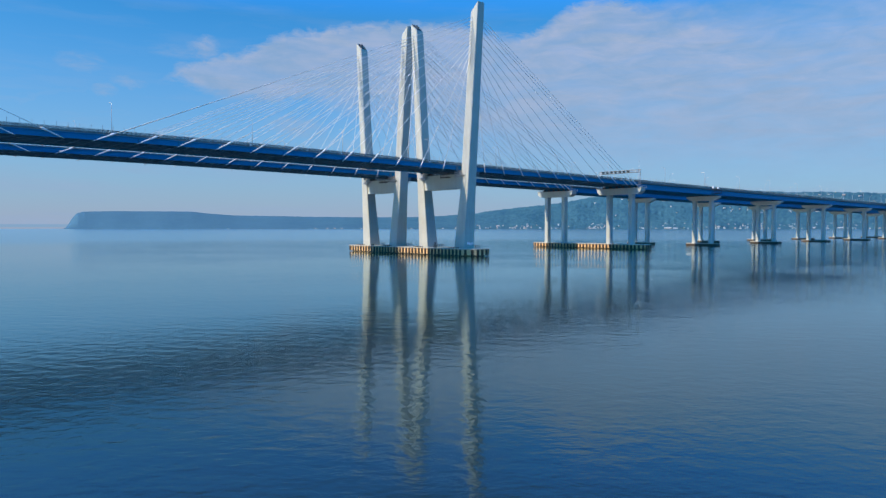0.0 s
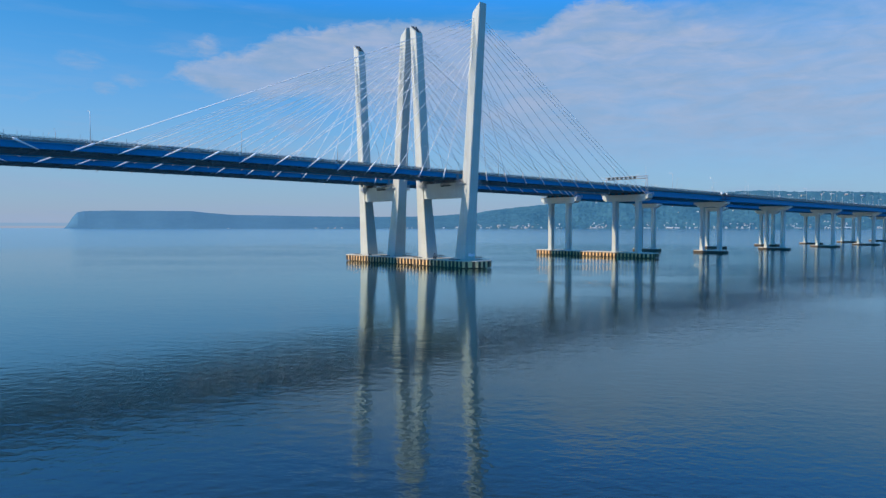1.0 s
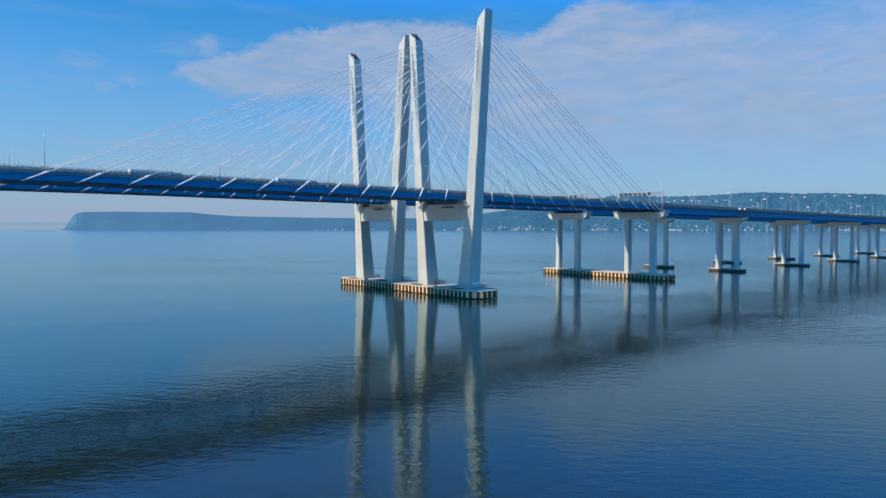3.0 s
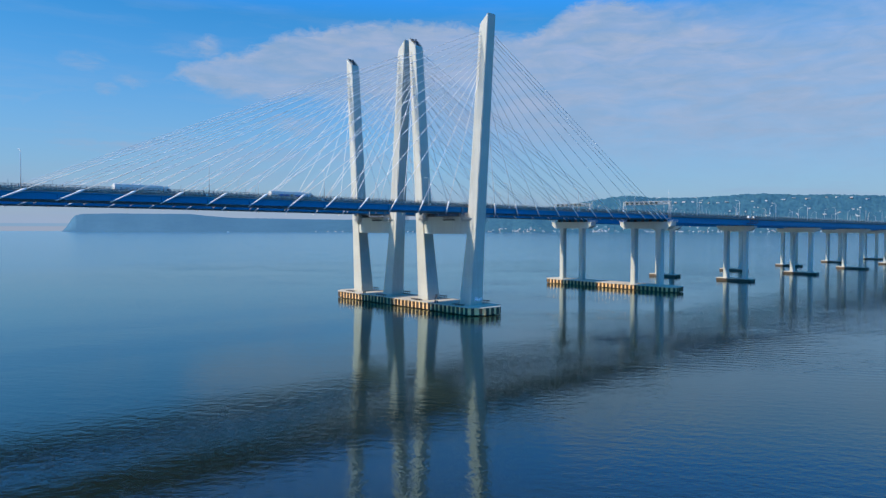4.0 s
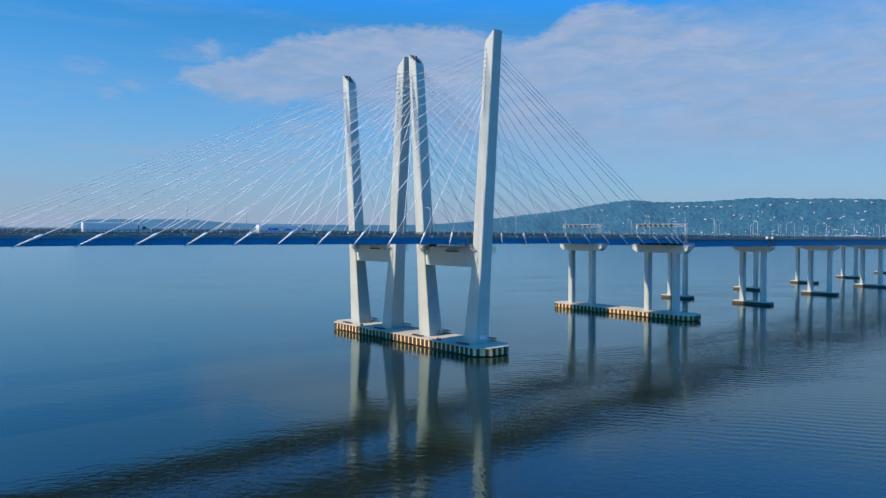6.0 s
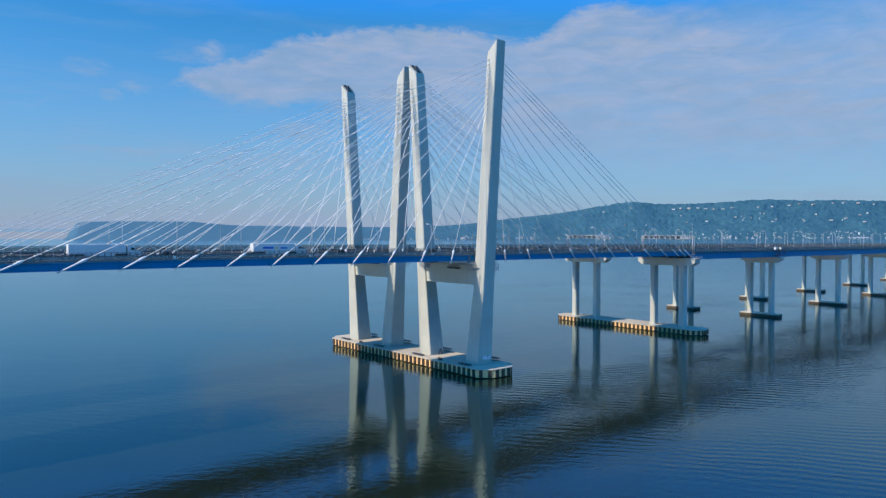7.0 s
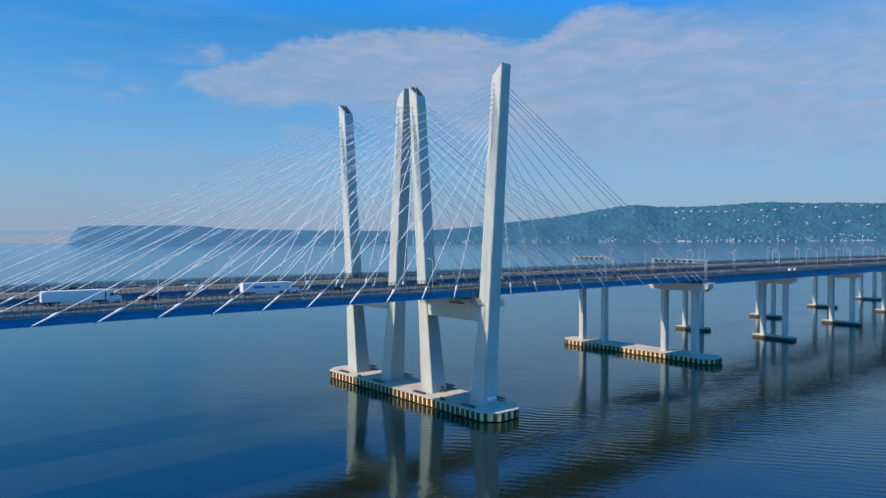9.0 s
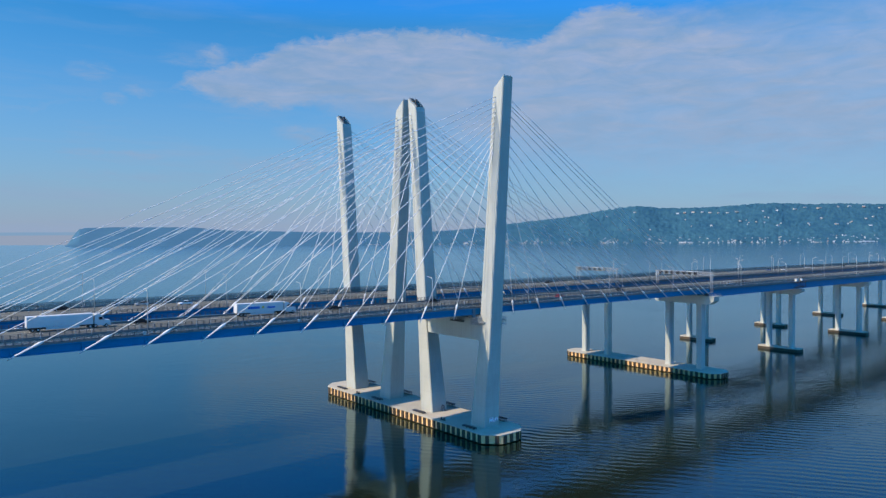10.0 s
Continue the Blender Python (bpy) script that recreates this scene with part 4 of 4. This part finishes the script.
def truck(x, y, lettered, label):
    base = empty("articulated_truck", pose(x, y, road_z(NEAR, x, y), 0, math.degrees(math.atan(GRADE)), 0), label, "truck", "trucks on the bridge")
    trailer = link("trailer", Shape().loft([[(xx, py, pz) for py, pz in ((-1.28, 1.12), (1.28, 1.12), (1.3, 1.2), (1.3, 3.98), (1.22, 4.06), (-1.22, 4.06), (-1.3, 3.98), (-1.3, 1.2))] for xx in (-9.9, 5.8)]).done("trailer", WHITE), base, None, "white box trailer")
    link("trailer_door", Shape().box(-9.98, -9.905, -1.2, 1.2, 1.2, 3.95).done("trailer_door", WHITE), trailer)
    link("side_skirt", Shape().box(-5.5, 2.5, -1.27, -1.2, 0.45, 1.1).done("side_skirt", WHITE), trailer)
    link("chassis", Shape().box(-9.7, 9.2, -0.5, 0.5, 0.75, 1.1).done("chassis", DARK), base)
    cab = Shape()
    cab.loft([[(px, yy, pz) for px, pz in ((6.3, 0.6), (10.3, 0.55), (10.4, 1.5), (10.2, 1.95), (9.0, 2.1), (8.3, 3.1), (7.7, 3.75), (6.3, 3.85))] for yy in (-1.22, 1.22)])
    c = link("cab", cab.done("cab", WHITE), base, None, "white cab with long bonnet")
    s = Shape()
    s.loft([[(px, yy, pz) for px, pz in ((9.03, 2.14), (8.36, 3.06), (8.33, 3.04), (9.0, 2.12))] for yy in (-1.05, 1.05)])
    link("windscreen", s.done("windscreen", GLASS), c)
    for side in (-1, 1):
        link("side_window", Shape().box(7.3, 8.3, side * 1.225 - 0.012, side * 1.225 + 0.012, 2.2, 2.95).done("side_window", GLASS), c)
        link("mirror", Shape().box(8.5, 8.65, side * 1.45 - 0.1, side * 1.45 + 0.1, 2.1, 2.7).done("mirror", DARK), c)
    link("bumper", Shape().box(10.3, 10.55, -1.2, 1.2, 0.45, 0.85).done("bumper", STEEL), c)
    wheels(base, TRUCK_TYRE, TRUCK_RIM, [(xx, sy) for xx in (-8.6, -7.3, 5.2, 6.5, 9.3) for sy in (-0.98, 0.98)], 0.52)
    if lettered:
        # plain bars in place of the maker's lettering
        for x0, x1, z0, z1 in ((-6.4, -2.4, 2.2, 2.95), (0.2, 2.9, 2.2, 2.75)):
            for side in (-1, 1):
                link("lettering_bar", Shape().box(x0, x1, side * 1.305 - 0.008, side * 1.305 + 0.008, z0, z1).done("lettering_bar", LETTER), trailer, None, "blue bar of lettering")
        for side in (-1, 1):
            link("emblem", Shape().box(-1.6, -0.9, side * 1.305 - 0.008, side * 1.305 + 0.008, 2.25, 2.95).done("emblem", PAINT_YELLOW), trailer, None, "yellow emblem")
    return base


PAINT_YELLOW = surface("yellow_paint", (0.6, 0.36, 0.03), (0.75, 0.48, 0.05), 0.5, scale=1, grain=3, bump=0.0)
truck(-74.0, 9.4, True, "long white articulated truck with blue bars of lettering on the trailer")
truck(-131.0, 9.4, False, "long white articulated truck with plain trailer on the roadway")

CAR_PAINTS = dict(
    dark=surface("dark_car_paint", (0.012, 0.014, 0.018), (0.022, 0.025, 0.03), 0.25, scale=1, grain=4, bump=0.0),
    white=surface("white_car_paint", (0.66, 0.67, 0.68), (0.75, 0.75, 0.76), 0.25, scale=1, grain=4, bump=0.0),
    silver=surface("silver_car_paint", (0.36, 0.37, 0.39), (0.45, 0.46, 0.48), 0.3, 0.4, scale=1, grain=4, bump=0.0),
    red=surface("red_car_paint", (0.42, 0.02, 0.03), (0.55, 0.03, 0.04), 0.25, scale=1, grain=4, bump=0.0),
    blue=surface("blue_car_paint", (0.02, 0.06, 0.20), (0.03, 0.09, 0.28), 0.25, scale=1, grain=4, bump=0.0))


def car(cfg, x, y, paint, turn=0):
    base = empty("car", pose(x, y, road_z(cfg, x, y), 0, 0, turn), paint + " car with dark windows on the roadway", "car", "cars on the bridge")
    body = Shape()
    prof = [(-2.3, 0.35), (2.25, 0.3), (2.35, 0.6), (2.2, 0.8), (1.2, 0.95), (-2.1, 1.0), (-2.35, 0.9), (-2.38, 0.5)]
    body.loft([[(px * k, yy, pz) for px, pz in prof] for yy, k in ((-0.92, 0.96), (-0.84, 1), (0.84, 1), (0.92, 0.96))])
    b = link("body", body.done("body", CAR_PAINTS[paint]), base)
    cabin = Shape()
    cabin.loft([[(px * k + 0.0, yy, pz) for px, pz in ((-2.0, 0.98), (1.1, 0.95), (0.25, 1.48), (-1.5, 1.5))] for yy, k in ((-0.78, 0.93), (-0.68, 1), (0.68, 1), (0.78, 0.93))])
    link("windows", cabin.done("windows", GLASS), b)
    link("roof", Shape().loft([[(px, yy, pz) for px, pz in ((-1.45, 1.49), (0.2, 1.47), (0.1, 1.54), (-1.35, 1.56))] for yy in (-0.66, 0.66)]).done("roof", CAR_PAINTS[paint]), b)
    wheels(base, CAR_TYRE, CAR_RIM, [(xx, sy) for xx in (-1.4, 1.45) for sy in (-0.8, 0.8)], 0.33)
    return base


for x, y, paint in ((-112.0, 9.5, "dark"), (-48.0, 9.4, "dark"), (-4.0, 9.2, "dark"), (50.8, -6.8, "red"), (104.0, 1.8, "dark"), (192.0, -6.6, "white"), (216.0, -2.8, "dark"), (287.0, -6.8, "dark"), (330.0, 1.8, "silver"), (372.0, -6.8, "white")):
    car(NEAR, x, y, paint)
for x, y, paint in ((-122.0, 62.0, "dark"), (-95.0, 65.5, "silver"), (-47.0, 61.5, "dark"), (-82.0, 58.0, "white"), (120.0, 61.0, "dark"), (380.0, 60.0, "blue"), (398.0, 57.0, "white"), (452.0, 61.0, "silver"), (520.0, 57.0, "dark")):
    car(FAR, x, y, paint, 180)

# ---- far shore: wooded hills, shore town ----
VIEW = radians(40.06)
AHEAD, RIGHT = Vector((math.sin(VIEW), math.cos(VIEW), 0)), Vector((math.cos(VIEW), -math.sin(VIEW), 0))
ORIGIN = Vector((-175.2, -200.1, 0))


def shore(s, d, z):
    """A place s metres to the right and d metres ahead in the wide valley view."""
    return ORIGIN + RIGHT * s + AHEAD * d + Vector((0, 0, z))


# skyline: metres to the right, height
SKYLINE = [(-3200, 3), (-2585, 3), (-2560, 30), (-2520, 88), (-2490, 118), (-2440, 127), (-2230, 130), (-1700, 127), (-1590, 114), (-1400, 100), (-1170, 97), (-860, 91), (-550, 88), (-350, 88), (-90, 90), (60, 98), (290, 116),
           (445, 138), (635, 160), (825, 178), (980, 203), (1130, 232), (1245, 250), (1320, 255), (1550, 240), (1780, 243), (1970, 254), (2140, 267), (2275, 272), (2510, 262), (2740, 266), (3000, 261), (3600, 240), (4200, 200)]
SHORE_D, RIDGE_D = 4330.0, 4820.0


def skyline(s):
    for (a, za), (b, zb) in zip(SKYLINE, SKYLINE[1:]):
        if a <= s <= b:
            f = (s - a) / (b - a)
            return za + (zb - za) * f
    return 3.0


def hill_z(s, d):
    f = (d - SHORE_D - 25 - 30 * noise.noise((s * 0.004, 3.0, 0))) / (RIDGE_D - SHORE_D - 25)
    if f <= 0:
        return 1.5
    top = skyline(s) - 9.0
    steep = 0.75 + 0.4 * min(1.0, max(0.0, (s + 1900) / 800))
    calm = 0.3 if s < -1500 else min(1.0, 0.3 + (s + 1500) / 800)
    fold = calm * 0.09 * noise.noise((s * 0.0035, d * 0.006, 1.7)) + calm * 0.05 * noise.noise((s * 0.011, d * 0.012, 5.2))
    g = min(1.0, f) ** steep * (1 + fold * (1 - min(1, f)) * 2.2)
    return 1.5 + max(0.0, top * g - (max(0, f - 1.0) * 160))


def build_woods(t, bsdf, obj):
    big = noise_tex(t, obj, 0.006, 4, 0.6)
    small = noise_tex(t, mapped(t, obj, (1, 1, 1.6)), 0.03, 5, 0.62)
    geo = t.nodes.new("ShaderNodeNewGeometry")
    f = math_node(t, "ADD", math_node(t, "MULTIPLY", big, 0.4), math_node(t, "MULTIPLY", small, 0.55))
    f = math_node(t, "ADD", f, math_node(t, "MULTIPLY", geo.outputs["Random Per Island"], 0.16))
    # distance haze painted into the colour: greener near hillside, bluer headland
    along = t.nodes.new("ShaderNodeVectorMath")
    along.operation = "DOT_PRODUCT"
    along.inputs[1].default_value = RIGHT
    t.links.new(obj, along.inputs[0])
    haze_mix = ramp(t, math_node(t, "MULTIPLY_ADD", along.outputs["Value"], 0.0004, 0.5, clamp=True), [(0.08, 1.0), (0.74, 0.0)])
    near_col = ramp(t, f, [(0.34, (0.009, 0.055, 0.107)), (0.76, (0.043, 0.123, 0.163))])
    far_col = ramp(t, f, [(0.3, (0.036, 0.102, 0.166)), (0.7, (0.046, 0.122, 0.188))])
    t.links.new(blend(t, haze_mix, near_col, far_col), bsdf.inputs["Base Color"])
    bsdf.inputs["Roughness"].default_value = 0.9
    bsdf.inputs["Specular IOR Level"].default_value = 0.1


WOODS = material("hazed_woods", build_woods)


def canopy(s, d):
    """Rounded swells of a closed tree canopy, fading on the hazy headland."""
    fade = min(1.0, max(0.10, (s + 300) / 1300))
    big = abs(noise.noise((s * 0.022, d * 0.03, 2.0)))
    small = abs(noise.noise((s * 0.062, d * 0.075, 9.0)))
    return fade * (7.0 - 12.0 * big - 9.0 * small + 4.0 * noise.noise((s * 0.13, d * 0.15, 4.0)))


def hill_sheet(name, s0, s1, mat, label):
    verts, faces = [], []
    cols, rows = int((s1 - s0) / 6), 64
    for i in range(cols + 1):
        s = s0 + (s1 - s0) * i / cols
        for j in range(rows + 1):
            d = SHORE_D - 10 + (RIDGE_D + 60 - SHORE_D + 10) * j / rows
            z = hill_z(s, d)
            z = z + canopy(s, d) * min(1.0, z / 14.0) if j else -3.0
            verts.append(shore(s * d / RIDGE_D, d, z))
    for i in range(cols):
        for j in range(rows):
            a = i * (rows + 1) + j
            faces.append((a, a + 1, a + rows + 2, a + rows + 1))
    tagged(link(name, mesh_of(name, verts, faces, mat, True)), label, "hill", kind="structure")


hill_sheet("backdrop", -2590.0, 4100.0, WOODS, "wooded hills and headland on the far shore, blue distance haze in their colour")


def crowns(name, count, s0, s1, d0, d1, r0, r1, mat, label, seed):
    """Tree crowns scattered over the hill: uneven clumps of a dozen facets each."""
    rng = random.Random(seed)
    star = [(math.cos(2 * math.pi * k / 5), math.sin(2 * math.pi * k / 5)) for k in range(5)]
    verts, faces = [], []
    for _ in range(count):
        s, d = rng.uniform(s0, s1), rng.uniform(d0, d1)
        z = hill_z(s, d)
        if z < 1.6 and rng.random() < 0.7:
            continue
        r = rng.uniform(r0, r1) * rng.uniform(0.7, 1.2)
        k = len(verts)
        p = shore(s * d / RIDGE_D, d, z)
        for a, b in star:
            q = r * rng.uniform(0.75, 1.2)
            verts.append((p.x + a * q, p.y + b * q, p.z + r * rng.uniform(-0.05, 0.08)))
        for a, b in star:
            q = r * rng.uniform(0.4, 0.75)
            verts.append((p.x + a * q, p.y + b * q, p.z + r * rng.uniform(0.16, 0.30)))
        verts += [(p.x, p.y, p.z + r * rng.uniform(0.28, 0.42)), (p.x, p.y, p.z - 3.0)]
        for j in range(5):
            m = (j + 1) % 5
            faces += [(k + j, k + m, k + 5 + m, k + 5 + j), (k + 5 + j, k + 5 + m, k + 10), (k + m, k + j, k + 11)]
    tagged(link(name, mesh_of(name, verts, faces, mat, True)), label, "woods", kind="stuff")


crowns("shore_trees", 1500, -560.0, 4000.0, SHORE_D + 8, SHORE_D + 75, 3.5, 7.0, WOODS, "trees between the houses on the far shore, blue distance haze in their colour", 13)

# muted wall colours, with some distance haze mixed into the pale ones
HOUSE_WALLS = [surface("house_wall_" + n, a, b, 0.8, scale=0.2, grain=1, bump=0.0) for n, a, b in (("white", (0.40, 0.42, 0.44), (0.50, 0.52, 0.53)), ("cream", (0.40, 0.37, 0.34), (0.49, 0.46, 0.42)), ("grey", (0.30, 0.36, 0.40), (0.40, 0.46, 0.50)), ("brick", (0.29, 0.23, 0.215), (0.36, 0.29, 0.265)))]
HOUSE_ROOFS = [surface("house_roof_" + n, a, b, 0.85, scale=0.2, grain=1, bump=0.0) for n, a, b in (("grey", (0.16, 0.22, 0.26), (0.24, 0.30, 0.34)), ("brown", (0.24, 0.19, 0.17), (0.32, 0.26, 0.23)), ("pale", (0.34, 0.38, 0.42), (0.42, 0.46, 0.49)))]
WALL_MESH, ROOF_MESH, WINDOW_MESH = [], [], Shape().box(-0.075, 0.075, -0.02, 0.02, -0.13, 0.13).done("window", GLASS)
for mat in HOUSE_WALLS:
    WALL_MESH.append(Shape().box(-0.5, 0.5, -0.5, 0.5, -0.6, 0.62).done("wall", mat))
for mat in HOUSE_ROOFS:
    ROOF_MESH.append(Shape().loft([[(x, -0.58, 0.6), (x, 0.58, 0.6), (x, 0.06, 1.0), (x, -0.06, 1.0)] for x in (-0.56, 0.56)]).done("roof", mat))
rng = random.Random(5)


def house(s, d, w, h, lift=0.0):
    p = shore(s * d / RIDGE_D, d, hill_z(s, d) + lift)
    k = rng.choice((0, 0, 0, 1, 1, 1, 2, 3))
    words = ("white", "cream", "grey", "reddish brick")[k]
    base = empty("house", Matrix.Translation(p) @ pose(0, 0, 0, 0, 0, -math.degrees(VIEW) + rng.uniform(-25, 25)) @ Matrix.Diagonal((w, min(w * 0.7, 14.0), h, 1)), words + " house with pitched roof among trees on the far shore", "house", "houses on the far shore")
    wall = link("wall", WALL_MESH[k], base)
    link("roof", ROOF_MESH[rng.choice((0, 0, 1, 2, 2))], base)
    if w > 38:
        for x in (-0.32, 0.0, 0.32):
            link("window", WINDOW_MESH, wall, pose(x, -0.51, 0.18))
    return base


def hill_house(bearing, rise, w):
    """A house on the open hillside, by its bearing and its rise over the drone's last height."""
    d = SHORE_D + 30.0
    while d < RIDGE_D - 10 and (hill_z(bearing * RIDGE_D, d) + 4.0 - 73.5) / d < rise:
        d += 5.0
    house(bearing * RIDGE_D, d, w * 0.85, rng.uniform(4.5, 6.5), 4.5)


# the shore town gathers round a few landings
LANDINGS = (180, 420, 640, 893, 1100, 1160, 1440, 1500, 1665, 1855, 1995, 2185, 2318, 2536, 2669, 2775, 2908, 3150)
for _ in range(280):
    house(min(3350, max(60, rng.choice(LANDINGS) + rng.gauss(0, 34))) if rng.random() < 0.75 else rng.uniform(100, 3300), SHORE_D + 6 + 115 * rng.random() ** 1.2, rng.uniform(4.5, 8.5), rng.uniform(4.5, 7), 0.6)
for _ in range(14):
    house(rng.uniform(-900, 100), SHORE_D + rng.uniform(4, 30), rng.uniform(8, 14), rng.uniform(4, 6))
# homes high on the hillside: bearing, rise, width
for bearing, rise, w in ((0.333, 0.025, 22), (0.343, 0.026, 16), (0.355, 0.027, 22), (0.368, 0.027, 20), (0.379, 0.026, 22), (0.391, 0.026, 13), (0.404, 0.026, 20), (0.417, 0.027, 23), (0.272, 0.027, 15), (0.474, 0.029, 16),
                         (0.499, 0.031, 22), (0.514, 0.033, 26), (0.534, 0.032, 38), (0.561, 0.034, 15), (0.577, 0.034, 32), (0.597, 0.034, 20), (0.621, 0.032, 32), (0.600, 0.017, 18), (0.611, 0.019, 15), (0.607, 0.007, 22),
                         (0.559, 0.009, 22), (0.476, 0.007, 22), (0.519, 0.010, 13), (0.422, 0.014, 14), (0.381, 0.008, 15), (0.233, 0.021, 14), (0.537, 0.018, 14), (0.454, 0.028, 16)):
    hill_house(bearing, rise, w)
for _ in range(16):
    hill_house(rng.uniform(0.25, 0.64), rng.uniform(0.002, 0.02), rng.uniform(6, 10))
# long low buildings at the water
for s, w in ((2900, 100), (1640, 40), (-480, 80)):
    house(s, SHORE_D + 12, w, 9 if s > 0 else 4)

# small work boat far out
boat = empty("boat", Matrix.Translation(shore(-1290, 4300, 0)), "small white boat far out on the river", "boat")
hull = Shape()
hull.loft([[(x, w, 1.6), (x, w * 0.7, -0.4), (x, -w * 0.7, -0.4), (x, -w, 1.6)] for x, w in ((-7, 1.8), (-2, 2.2), (4, 1.9), (8, 0.2))])
link("hull", hull.done("hull", WHITE), boat)
link("cabin", Shape().box(-3, 2, -1.3, 1.3, 1.6, 4.4).done("cabin", WHITE), boat)
